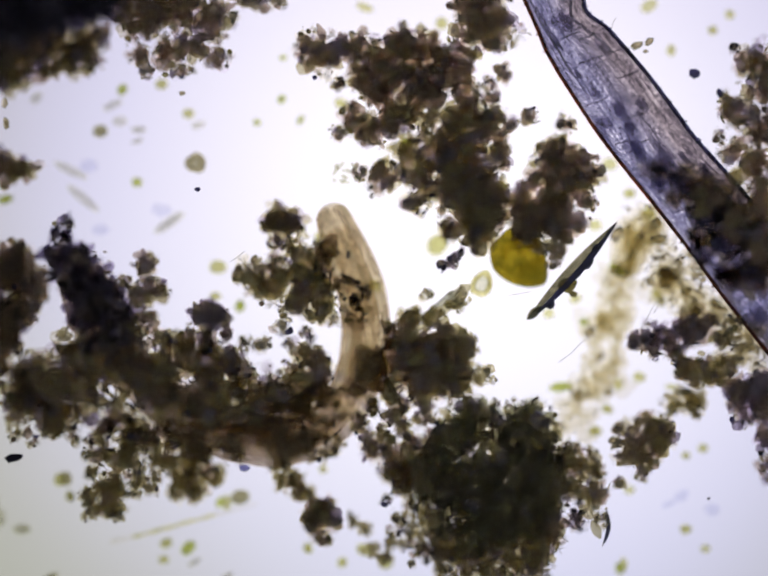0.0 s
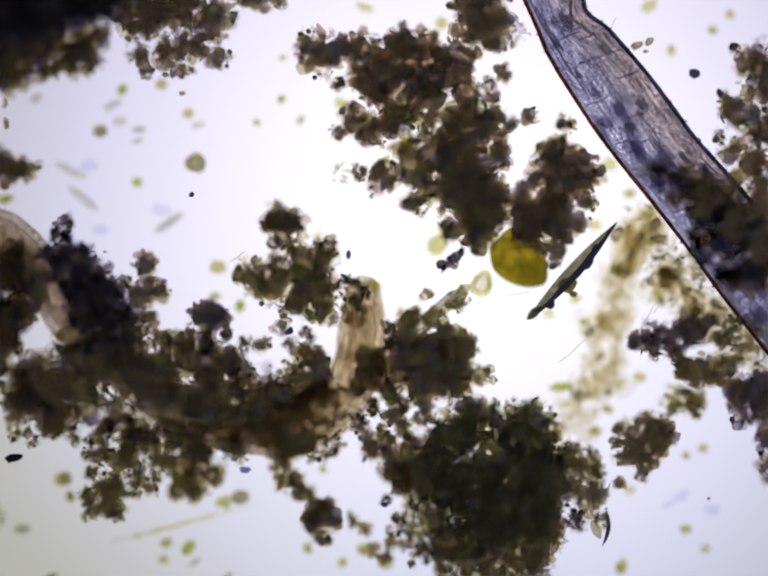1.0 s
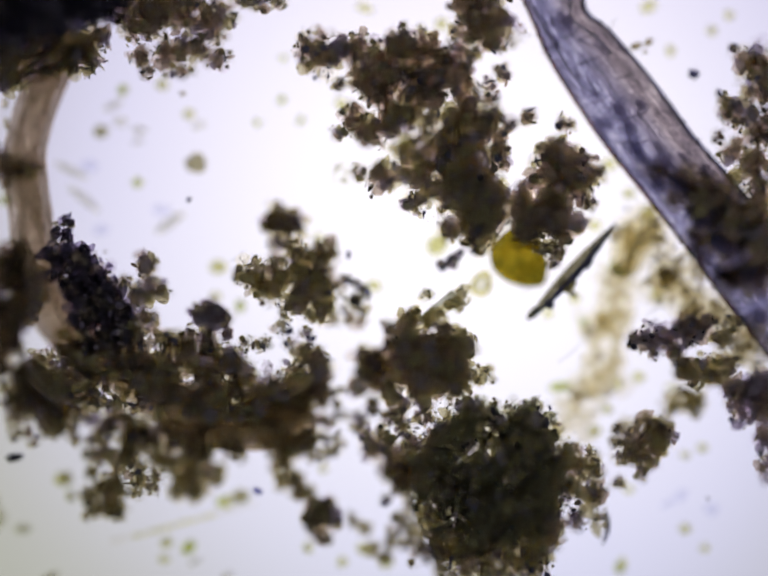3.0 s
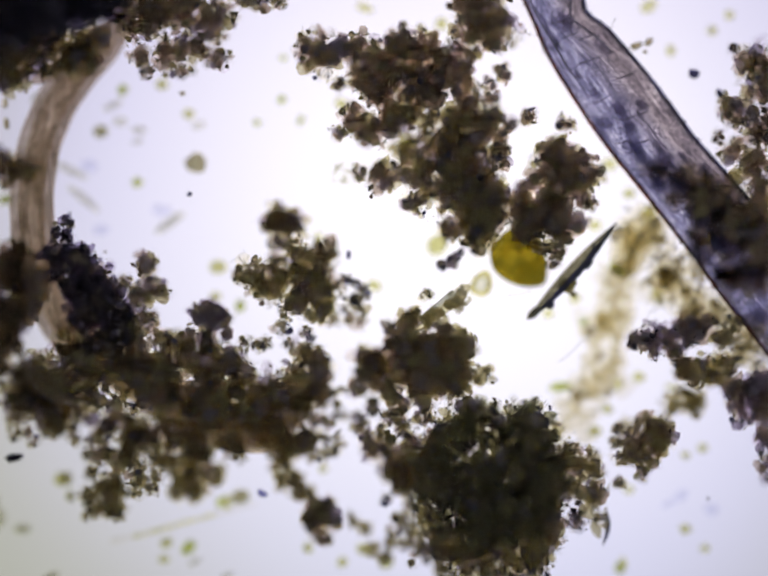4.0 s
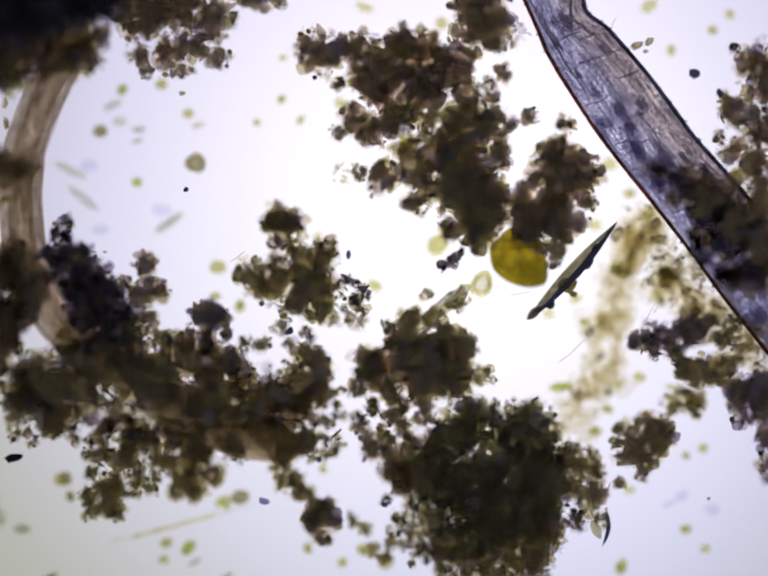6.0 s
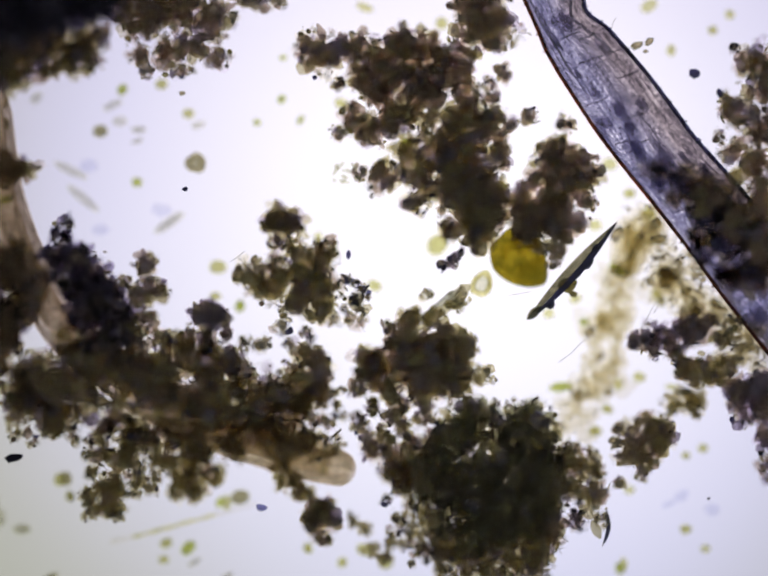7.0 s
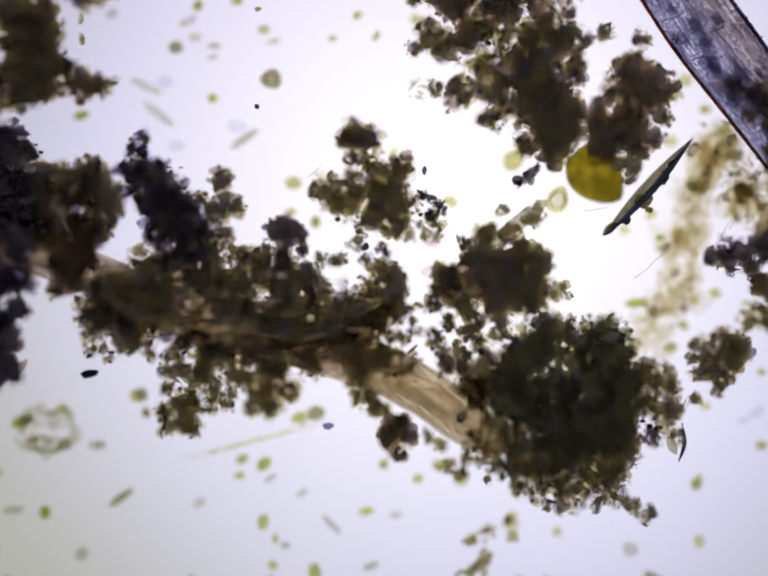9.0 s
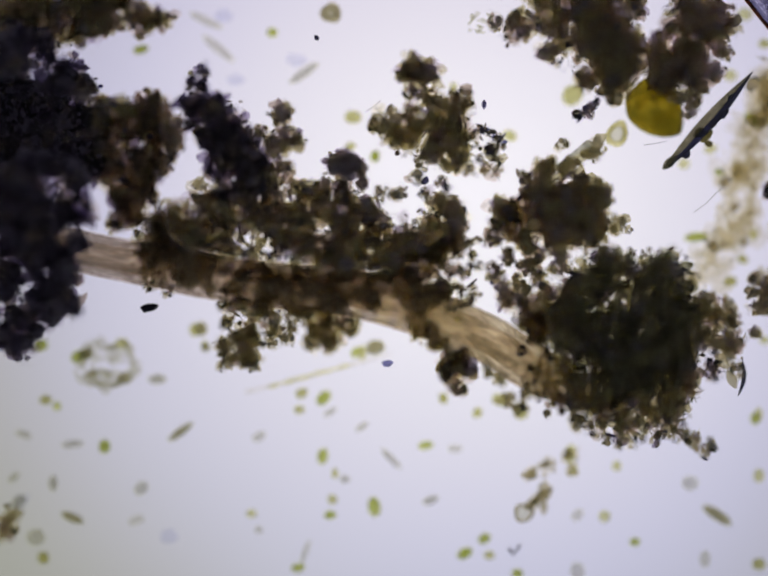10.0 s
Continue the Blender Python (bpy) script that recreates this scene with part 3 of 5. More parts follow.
def clump(lobes, label, seed, mix=DARK, fringe=MIXED, core=0.72, low=0.0, high=0.13, coarse=1.0, fine=1.0, grain=5.6, group="detritus clumps", name="detritus_clump", reach=1.2, swell=1.11, lumps=None, dense=1.0, soft=None, rag=1.0, veil=1.0, puff=10):
    """A clump of detritus: uneven cores, coarse grains and fine debris round them. Lobes: places and radii on the plan."""
    rng = random.Random(seed)
    lobes = [(x, y, r * swell) for x, y, r in lobes]
    cx = sum(a[0] * a[2] for a in lobes) / sum(a[2] for a in lobes)
    cy = sum(a[1] * a[2] for a in lobes) / sum(a[2] for a in lobes)
    origin = P(cx, cy, low)
    thing = base(name, origin, label, "detritus", group)

    def height(x, y, size):
        bottom, top = span_at(x, y, low, high)
        return rng.uniform(min(bottom + size, top), max(top - size * 0.5, bottom + size))

    soft = soft or ("warm" if lumps is UMBER_LUMPS else "black" if mix is BLACK else "dark" if mix is DARK else "light")
    many = {"warm": 3.2, "dark": 3.5, "light": 1.8, "black": 3.4, "olive": 3.2, "tuft": 4.0, "green": 1.6, "soot": 2.4, "night": 2.6, "floc": 2.0, "deep": 3.0}[soft] * (0.75 + 0.25 * dense) * veil * (0.6 if core == 0 and soft == "light" else 1)
    bits, puffs = [], []
    for x, y, r in lobes:
        k0 = min(puff, max(5, r * 0.34)) if soft != "floc" else 15
        ph, pq = rng.uniform(0, 6.28), rng.uniform(0, 6.28)

        def ragged(a):
            return r * (1 + rag * (0.2 * math.sin(2 * a + ph) + 0.14 * math.sin(5 * a + pq) + 0.08 * math.sin(11 * a + ph)))

        for _ in range(int(many * (r / k0) ** 2)):
            k = k0 * rng.choice((0.45, 0.6, 0.8, 1.0, 1.3))
            a = rng.uniform(0, 6.28)
            d = ragged(a) * rng.random() ** 0.72
            gx, gy = x + d * math.cos(a), y + d * math.sin(a)
            puffs.append((rng.choice(PUFFS if k > 9.5 or soft == "floc" else SMALL), P(gx, gy, height(gx, gy, k * 0.7 * STEP)), Vector((k * rng.uniform(0.8, 1.3), k, k * 0.7)) * STEP, (rng.uniform(-0.3, 0.3), rng.uniform(-0.3, 0.3), rng.uniform(0, 6)), pick(rng, SOFT[soft])))
        if core and r >= 16 and soft != "floc":
            for _ in range(max(2, int((r / 26) ** 2 * dense * (0.8 if lumps not in (BLACK_LUMPS, NIGHT_LUMPS) else 1.5 if r > 48 else 1.0) + 0.5 * dense))):
                k = min(r * core, 28) * (rng.uniform(0.5, 0.85) if lumps in (BLACK_LUMPS, NIGHT_LUMPS) else rng.uniform(0.4, 0.85))
                d, a = math.sqrt(rng.random()) * max(r * 0.3, r - k * 0.85), rng.uniform(0, 6.28)
                choice = lumps or LUMPS
                bottom, top = span_at(x + d * math.cos(a), y + d * math.sin(a), low, high, 64 + k * 0.8)
                zc, zr = (bottom + top) / 2, (top - bottom) / 2
                g = new("humus_lump", rng.choice(choice))
                g.parent = thing
                g.matrix_basis = Matrix.LocRotScale(P(x + d * math.cos(a), y + d * math.sin(a), zc + rng.uniform(-0.3, 0.3) * zr) - origin, Euler((0, 0, rng.uniform(0, 6.28))), Vector((k * STEP, k * STEP * rng.uniform(0.8, 1.1), min(zr * 0.7, k * STEP))) / (4 * UNIT))
        n = int(coarse * (r / grain) ** 2 * 0.24) + 2
        for _ in range(n):
            a = rng.uniform(0, 6.28)
            d = ragged(a) * math.sqrt(rng.uniform(0.05, 1.0)) * rng.uniform(0.9, reach)
            gx, gy = x + d * math.cos(a), y + d * math.sin(a)
            size = grain * rng.uniform(0.6, 1.45) * STEP
            tint = pick(rng, mix if d < 0.6 * r else fringe)
            g = new("grain", rng.choice(GRAINS[tint]))
            g.parent = thing
            g.matrix_basis = Matrix.LocRotScale(P(gx, gy, height(gx, gy, size)) - origin, Euler((rng.uniform(0, 6), rng.uniform(0, 6), rng.uniform(0, 6))), Vector((size * rng.uniform(0.8, 1.3), size, size * rng.uniform(0.7, 1.0))) / UNIT)
        for _ in range(int(fine * (r / 5.0) ** 2 * 1.35) + 12):
            a = rng.uniform(0, 6.28)
            d = ragged(a) * math.sqrt(rng.uniform(0.15, 1.0)) * rng.uniform(0.85, reach)
            gx, gy = x + d * math.cos(a), y + d * math.sin(a)
            size = rng.choice((1.3, 1.6, 2.0, 2.4, 2.9, 3.6, 4.6)) * rng.uniform(0.8, 1.2)
            tint = pick(rng, mix if d < 0.6 * r else fringe)
            shape = rng.choice(SHAPES if size > 5.2 else SMALL)
            size *= STEP
            bits.append((shape, P(gx, gy, height(gx, gy, size)), (size * rng.uniform(0.9, 2.3), size * 0.9, size), (rng.uniform(0, 6), rng.uniform(0, 6), rng.uniform(0, 6)), TINTS[tint]))
    if puffs:
        tagged(heap("soft_floc", puffs, origin, thing), kind="stuff")
    if bits:
        tagged(heap("fine_debris", bits, origin, thing), kind="stuff")
    return thing


def hairs(thing, spots, seed, count, long=22):
    """Short fine hairs that stand off a clump."""
    rng = random.Random(seed)
    bm = bmesh.new()
    for _ in range(count):
        x, y, r = rng.choice(spots)
        a = rng.uniform(0, 6.28)
        p = Vector((x + r * 0.95 * math.cos(a), y + r * 0.95 * math.sin(a)))
        t = a + rng.uniform(-0.9, 0.9)
        z = rng.uniform(0.05, 0.09)
        n, wide = 5, 0.9 * STEP
        reach = rng.uniform(0.4, 1.0) * long
        rows = []
        for i in range(n):
            c = P(p.x, p.y, z) - thing.location
            w = wide * (1 - 0.7 * i / n)
            side = Vector((math.sin(t), math.cos(t), 0)) * w
            rows.append([bm.verts.new(c + side), bm.verts.new(c + Vector((0, 0, w))), bm.verts.new(c - side)])
            t += rng.uniform(-0.35, 0.35)
            p += Vector((math.cos(t), math.sin(t))) * reach / n
        for q, s in zip(rows, rows[1:]):
            for i in range(3):
                bm.faces.new((q[i - 1], q[i], s[i], s[i - 1]))
    return tagged(part("fine_hairs", bm, HAIR, thing), kind="stuff")


clump([(60, 0, 66), (150, -10, 62), (-20, 30, 75), (215, -15, 40), (-60, -30, 80), (110, -60, 60), (30, 45, 36), (110, 30, 34), (180, 20, 30), (215, 22, 24), (70, 50, 30)], "black soft-edged detritus mass lying high over the slide", 1, BLACK, BLACK, 0.95, 0.11, 0.23, lumps=BLACK_LUMPS, soft="soot")
clump([(35, 110, 52), (95, 115, 40), (150, 110, 38), (20, 150, 30), (185, 120, 22), (-30, 110, 50), (60, 75, 38), (130, 82, 32), (190, 75, 28)], "brown detritus with a ragged soft fringe", 2, DARK, MIXED, 0.6, 0.1, 0.13)
clump([(295, 45, 44), (340, 0, 50), (425, 50, 40), (285, 115, 20), (345, 105, 34), (443, 118, 22), (400, 95, 26), (370, 145, 16), (262, 40, 18), (300, 145, 14), (255, 12, 30), (300, 10, 40), (385, 25, 40), (445, 25, 28)], "brown grainy detritus clump with pale gaps", 3, lumps=UMBER_LUMPS, dense=1.0, veil=0.9)
clump([(530, 0, 22), (497, -4, 18), (568, -2, 16)], "small dark grainy detritus clump", 4)
upper = clump([(632, 98, 32), (662, 120, 30), (700, 98, 28), (738, 98, 24), (800, 115, 44), (860, 120, 55), (790, 175, 52), (870, 185, 56), (930, 125, 42), (960, 40, 36), (1005, 62, 46), (985, 0, 44), (820, 78, 22), (745, 165, 30), (752, 270, 32), (722, 240, 24), (690, 272, 14), (800, 240, 36), (950, 185, 28), (690, 170, 12), (1030, 150, 16), (1000, 175, 14)], "large brown detritus clump with a blunt arm", 5, lumps=UMBER_LUMPS, dense=1.8, veil=1.05)
clump([(955, 245, 44), (1005, 255, 30), (905, 300, 40), (860, 350, 36), (960, 340, 55), (940, 380, 46), (980, 430, 40), (782, 362, 30), (850, 415, 22), (950, 415, 50), (1000, 400, 36), (975, 475, 34), (920, 470, 20), (735, 355, 14), (1022, 305, 16), (1000, 440, 36)], "brown and olive detritus clump with grainy edges", 6, dense=1.3, veil=1.4, coarse=1.2)
clump([(1130, 330, 42), (1165, 365, 50), (1100, 400, 42), (1198, 350, 30), (1115, 440, 40), (1155, 455, 36), (1080, 238, 16), (1157, 255, 16), (1065, 440, 30), (1205, 410, 14), (1130, 300, 22), (1078, 470, 24), (1130, 535, 13), (1138, 515, 12), (1085, 455, 28), (1060, 480, 18)], "dark brown compact detritus clump", 7, lumps=UMBER_LUMPS, dense=1.5, veil=1.2, rag=0.7)
clump([(1122, 490, 26), (1148, 480, 18), (1106, 508, 14), (1138, 512, 14)], "pale crumbly detritus lying over the amber sac", 8, {"rim": 6, "brown": 3, "pale": 3, "blue": 1}, {"rim": 6, "brown": 3, "pale": 3, "blue": 1}, 0, 0.078, 0.11, 1.3, 1.3, soft="light", veil=0.9)
clump([(1545, 120, 34), (1575, 170, 48), (1508, 230, 30), (1560, 260, 42), (1500, 310, 26), (1550, 340, 42), (1565, 410, 44), (1500, 100, 9), (1470, 275, 8), (1478, 200, 9), (1510, 450, 40), (1450, 400, 36), (1560, 500, 36)], "brown detritus heaped against the plant fibre", 9, lumps=UMBER_LUMPS, dense=1.2)
clump([(1310, 690, 20), (1340, 690, 26), (1400, 680, 36), (1440, 660, 28), (1375, 712, 20), (1290, 700, 8), (1335, 725, 10)], "blackish knobbly detritus clump", 10, BLACK, DARK, dense=1.9)
clump([(1440, 750, 28), (1400, 752, 22), (1480, 690, 20), (1490, 740, 20), (1500, 660, 16), (1420, 775, 18), (1462, 765, 20), (1392, 738, 14)], "olive crumbly detritus below the fibre", 11, MIXED, MIXED, 0.5, veil=2.2)
clump([(1540, 820, 44), (1575, 800, 40), (1508, 800, 24), (1572, 900, 28), (1568, 955, 20), (1500, 790, 10)], "dark detritus with a ragged lower fringe", 12, lumps=UMBER_LUMPS, dense=1.4, soft="black", veil=1.2)
clump([(1320, 890, 40), (1350, 880, 30), (1290, 930, 18), (1325, 935, 22), (1262, 875, 11), (1262, 905, 10), (1270, 938, 14), (1266, 985, 10), (1312, 965, 12)], "round olive-brown detritus clump", 13, dense=1.6, veil=1.35, rag=0.6)
clump([(1372, 825, 18), (1412, 815, 20), (1420, 840, 14), (1390, 800, 14)], "pale olive flocs beside a detritus clump", 14, LIGHT, LIGHT, 0, 0.0, 0.04, 0.5, 0.5, soft="green", veil=2.8)
great = clump([(1010, 955, 122), (960, 1030, 82), (1055, 1030, 80), (895, 1000, 48), (1080, 885, 58), (965, 868, 48), (1100, 1000, 48), (1000, 1070, 46), (1090, 1050, 44), (915, 905, 40), (880, 945, 34), (1120, 950, 36)], "big black-brown bristly detritus ball", 15, {"brown": 4, "olive": 4, "humus": 1, "rim": 3, "soot": 1}, DARK, 0.8, 0.0, 0.145, fine=1.3, lumps=DEEP_LUMPS, dense=1.3, soft="deep", rag=0.4, veil=1.15, puff=8)
clump([(930, 1110, 40), (980, 1135, 46), (1040, 1130, 46), (1090, 1120, 36), (945, 1160, 30), (1010, 1175, 34), (1070, 1170, 30), (890, 1080, 26), (1112, 1062, 34), (1122, 1102, 24), (1100, 1148, 20), (900, 1130, 22)], "brown grainy lower edge of the detritus ball", 45, DARK, MIXED, 0.55, 0.0, 0.12, dense=0.8, soft="light", veil=1.5)
hairs(great, [(1010, 960, 140), (960, 1060, 110), (1060, 1080, 95), (895, 1000, 56), (1080, 885, 66)], 15, 260)
clump([(850, 975, 30), (800, 950, 28), (762, 918, 20), (735, 865, 18), (840, 900, 18), (880, 900, 20), (870, 850, 18), (820, 990, 20), (790, 1020, 8), (865, 940, 26), (830, 940, 24), (780, 880, 12), (745, 890, 14), (800, 850, 18), (822, 872, 16), (790, 905, 18), (760, 830, 14), (730, 800, 12)], "brown grainy fringe of detritus with pale gaps", 16, dense=1.4, veil=1.2)
clump([(1180, 950, 38), (1205, 1010, 34), (1160, 1000, 22), (1220, 960, 14), (1225, 1060, 14), (1160, 920, 20)], "olive-brown translucent crumbly detritus", 17, MIXED, MIXED, 0.45, veil=2.0)
clump([(1178, 1065, 17), (1172, 1048, 9)], "small black angular fragment", 18, BLACK, BLACK, 0.8)
clump([(850, 1085, 20), (830, 1105, 16), (870, 1125, 22), (905, 1155, 20), (960, 1200, 10), (1062, 1205, 10), (1110, 1190, 16), (1140, 1205, 16), (1165, 1225, 14), (1176, 1218, 8), (985, 1212, 8), (840, 1152, 5), (815, 1060, 16), (860, 1050, 22), (840, 1030, 16), (900, 1110, 24), (800, 1085, 12)], "crumbly brown debris under the great clump", 19, MIXED, MIXED, 0.3, veil=1.2)
centre = clump([(900, 690, 36), (850, 740, 42), (922, 738, 38), (785, 755, 38), (800, 800, 22), (860, 790, 32), (905, 770, 34), (800, 670, 14), (752, 735, 26), (835, 655, 20), (945, 705, 22), (740, 775, 20), (930, 790, 20), (820, 830, 16), (835, 700, 30), (880, 755, 40), (808, 700, 20)], "dark detritus clump with olive edges", 20, dense=1.5, veil=1.5, rag=0.8)
clump([(950, 690, 16), (958, 720, 10), (980, 765, 22), (950, 800, 16), (870, 603, 10), (935, 612, 20), (845, 645, 16), (890, 640, 14)], "pale olive grains round a dark clump", 21, LIGHT, LIGHT, 0, soft="green", veil=2.6)
clump([(572, 450, 27), (600, 452, 23), (550, 453, 17), (562, 495, 14)], "soft olive-brown detritus knob", 22, DARK, {"olive": 4, "humus": 2}, 0.8, 0.01, 0.05, 0.15, 0.25, dense=0.3, soft="olive", rag=0.1, veil=2.6)
clump([(515, 560, 30), (550, 590, 28), (580, 565, 20), (620, 540, 34), (600, 620, 20), (645, 600, 36), (655, 640, 26), (600, 500, 20), (580, 630, 14), (650, 560, 30), (620, 585, 28), (560, 545, 24), (495, 560, 18), (660, 510, 20)], "olive-brown porous detritus clump", 23, MIXED, MIXED, 0.75, dense=1.6, veil=1.7)
clump([(645, 520, 22), (678, 522, 17), (690, 590, 18), (722, 640, 26), (735, 605, 10), (705, 572, 8)], "loose grains with bright gaps", 24, MIXED, MIXED, 0.5)
clump([(575, 668, 15), (626, 682, 14), (540, 700, 12), (590, 700, 10)], "blue-black small grains in a pale gap", 25, {"blue": 4, "brown": 1, "pale": 2}, {"blue": 2, "pale": 3}, 0.5)
clump([(125, 475, 20), (138, 452, 11), (118, 515, 26), (140, 540, 28), (165, 525, 22), (112, 560, 14), (225, 600, 26), (240, 640, 26), (160, 555, 38), (195, 590, 44), (205, 640, 44), (178, 620, 34), (250, 660, 30), (190, 700, 28), (232, 695, 30), (138, 585, 20), (155, 660, 20)], "violet-black ragged detritus clump", 26, NIGHTLY, DARK, dense=1.6, soft="night", veil=1.1)
clump([(300, 540, 22), (288, 600, 26), (322, 590, 22), (270, 672, 26), (256, 573, 12), (300, 650, 18)], "brown grains round clear gaps", 27, MIXED, MIXED, 0.7, dense=1.9, soft="dark", veil=1.3)
clump([(430, 642, 26), (410, 640, 18), (464, 680, 10), (455, 645, 14)], "small dark knobbly clump", 28, lumps=UMBER_LUMPS, dense=2.2, soft="black", veil=1.9)
clump([(100, 770, 52), (70, 815, 40), (130, 840, 42), (215, 760, 52), (300, 735, 52), (230, 850, 42), (330, 800, 52), (400, 745, 52), (380, 850, 52), (450, 790, 52), (450, 875, 44), (530, 830, 52), (600, 850, 50), (618, 775, 46), (655, 800, 28), (645, 735, 22), (555, 890, 34), (350, 715, 32), (415, 700, 30), (478, 735, 22), (300, 885, 32), (200, 900, 26), (620, 900, 22), (672, 860, 14), (270, 880, 30), (335, 900, 28), (400, 915, 26), (480, 915, 26), (255, 930, 18), (170, 810, 30), (50, 770, 26), (190, 725, 40), (245, 725, 38), (290, 770, 40), (420, 830, 40), (500, 860, 40), (560, 850, 36), (622, 722, 24), (655, 762, 26), (590, 800, 40), (500, 775, 36), (440, 740, 30), (380, 700, 24), (90, 800, 44), (60, 750, 30), (140, 780, 36), (112, 860, 30), (40, 830, 24)], "wide brown-black mass of grainy detritus", 29, dense=0.95, veil=0.85, fine=1.1, coarse=1.2)
clump([(20, 800, 28), (40, 870, 20), (100, 880, 16), (68, 900, 10), (150, 895, 12), (30, 890, 9), (680, 920, 14), (660, 895, 12), (690, 830, 10), (500, 700, 14), (530, 705, 12), (290, 890, 14), (690, 800, 12), (702, 850, 9), (660, 930, 11), (690, 900, 12), (640, 925, 12)], "loose grains along the edge of a detritus mass", 30, MIXED, MIXED, 0.6)
clump([(230, 1012, 26), (232, 1040, 18), (192, 1040, 18), (180, 1010, 16), (188, 960, 14), (182, 930, 12), (232, 980, 18), (205, 995, 16)], "dark hanging detritus tuft", 31, DARK, {"olive": 5, "brown": 3, "rim": 2}, 0.72, 0.0, 0.06, dense=1.6, soft="tuft", veil=1.0)
clump([(285, 980, 20), (280, 952, 18), (310, 1000, 12), (275, 1003, 13), (312, 975, 12), (248, 940, 22), (262, 915, 20), (320, 945, 18), (215, 925, 18)], "loose brown grains with round gaps", 32, MIXED, MIXED, 0.4, dense=1.2, soft="tuft", veil=0.8)
clump([(385, 950, 36), (395, 988, 26), (435, 972, 20), (362, 1005, 18), (340, 945, 22), (410, 930, 26), (395, 1008, 16)], "olive soft detritus tuft", 33, MIXED, MIXED, 0.8, 0.0, 0.035, 0.6, 0.6, dense=1.1, soft="tuft", veil=0.95)
clump([(578, 945, 20), (580, 985, 18), (612, 1005, 18), (602, 975, 16), (575, 915, 24), (630, 1010, 12), (605, 905, 24)], "soft olive-brown detritus strand", 34, MIXED, {"olive": 5, "rim": 2}, 0.9, 0.0, 0.04, 0.5, 0.4, dense=1.4, soft="tuft", veil=1.0)
clump([(655, 1058, 34), (660, 1100, 14), (636, 1062, 16), (668, 1035, 16)], "round olive-brown detritus ball", 35, DARK, {"olive": 5, "brown": 3, "rim": 2}, 0.75, 0.0, 0.06, dense=2.0, soft="dark", rag=0.3, veil=1.6)
clump([(760, 1122, 16), (785, 1140, 14), (745, 1080, 12), (720, 1062, 10), (800, 1110, 10)], "pale olive crumbs on the glass", 36, LIGHT, LIGHT, 0, 0.0, 0.03, 0.3, 0.4, soft="green", veil=2.6)
clump([(152, 708, 30), (128, 722, 22)], "soft brown floc at the foot of a dark clump", 46, DARK, MIXED, 0.5, 0.0, 0.13, 0.6, 0.7, dense=0.6, soft="warm", veil=0.7)
clump([(30, 560, 40), (-20, 550, 46), (20, 635, 34), (-35, 640, 44), (-10, 715, 34), (20, 525, 20), (45, 515, 16), (-70, 520, 16), (30, 700, 16), (-60, 560, 30), (-30, 700, 28), (-5, 748, 20), (-42, 762, 18), (15, 682, 26), (-75, 600, 24), (-78, 545, 34), (-72, 625, 34), (46, 590, 28), (52, 540, 22), (35, 650, 24), (66, 580, 28), (74, 612, 20), (58, 640, 20), (40, 505, 16)], "brown clump of detritus with ragged top", 37, lumps=UMBER_LUMPS, dense=1.5, soft="warm", veil=1.35)
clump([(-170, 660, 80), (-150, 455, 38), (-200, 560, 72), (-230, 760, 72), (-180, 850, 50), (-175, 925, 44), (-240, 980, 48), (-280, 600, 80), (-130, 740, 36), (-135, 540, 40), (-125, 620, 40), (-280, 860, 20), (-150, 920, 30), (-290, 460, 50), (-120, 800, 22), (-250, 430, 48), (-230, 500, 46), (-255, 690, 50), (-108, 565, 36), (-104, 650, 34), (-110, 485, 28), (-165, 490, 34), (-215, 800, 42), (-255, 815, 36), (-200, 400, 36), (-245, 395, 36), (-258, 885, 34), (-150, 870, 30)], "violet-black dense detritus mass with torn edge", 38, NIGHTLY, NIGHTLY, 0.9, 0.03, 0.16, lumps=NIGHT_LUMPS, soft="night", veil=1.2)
clump([(42, 343, 24), (5, 345, 28), (-60, 340, 40), (-130, 340, 48), (-200, 335, 55), (-260, 350, 60), (-280, 430, 50), (-100, 370, 26), (-70, 205, 38), (-110, 240, 44), (-60, 265, 36), (-135, 185, 38), (-100, 300, 42), (-30, 305, 20)], "dark detritus bank with olive edge", 39, DARK, DARK, 0.72, 0.0, 0.045, dense=1.3, soft="dark", veil=1.5)
BAND = [(1315, 450), (1300, 490), (1280, 535), (1255, 575), (1243, 630), (1238, 690), (1228, 745), (1205, 795), (1180, 850)]
band_rng = random.Random(5)
clump([(x + band_rng.gauss(0, 12), y + band_rng.uniform(-24, 24), band_rng.uniform(22, 36)) for x, y in BAND for _ in range(4)], "pale beige floc band with small green cells", 40, TAN, TAN, 0, 0.0, 0.03, 0.05, 0.04, 10.0, "pale floc", "floc", soft="floc")
BANK = [(1330, 480), (1355, 520), (1375, 560), (1410, 595), (1470, 640), (1345, 570), (1440, 610), (1535, 680), (1425, 635), (1500, 700), (1535, 735), (1545, 655), (1482, 722)]
clump([(x + band_rng.gauss(0, 16), y + band_rng.gauss(0, 16), band_rng.uniform(16, 28)) for x, y in BANK for _ in range(4)], "pale tan floc with fine grains along the fibre", 41, {"floc": 5, "pale": 3}, {"floc": 4, "pale": 3, "rim": 2}, 0, 0.0, 0.05, 0.15, 0.2, 8.0, "pale floc", "floc", soft="floc")
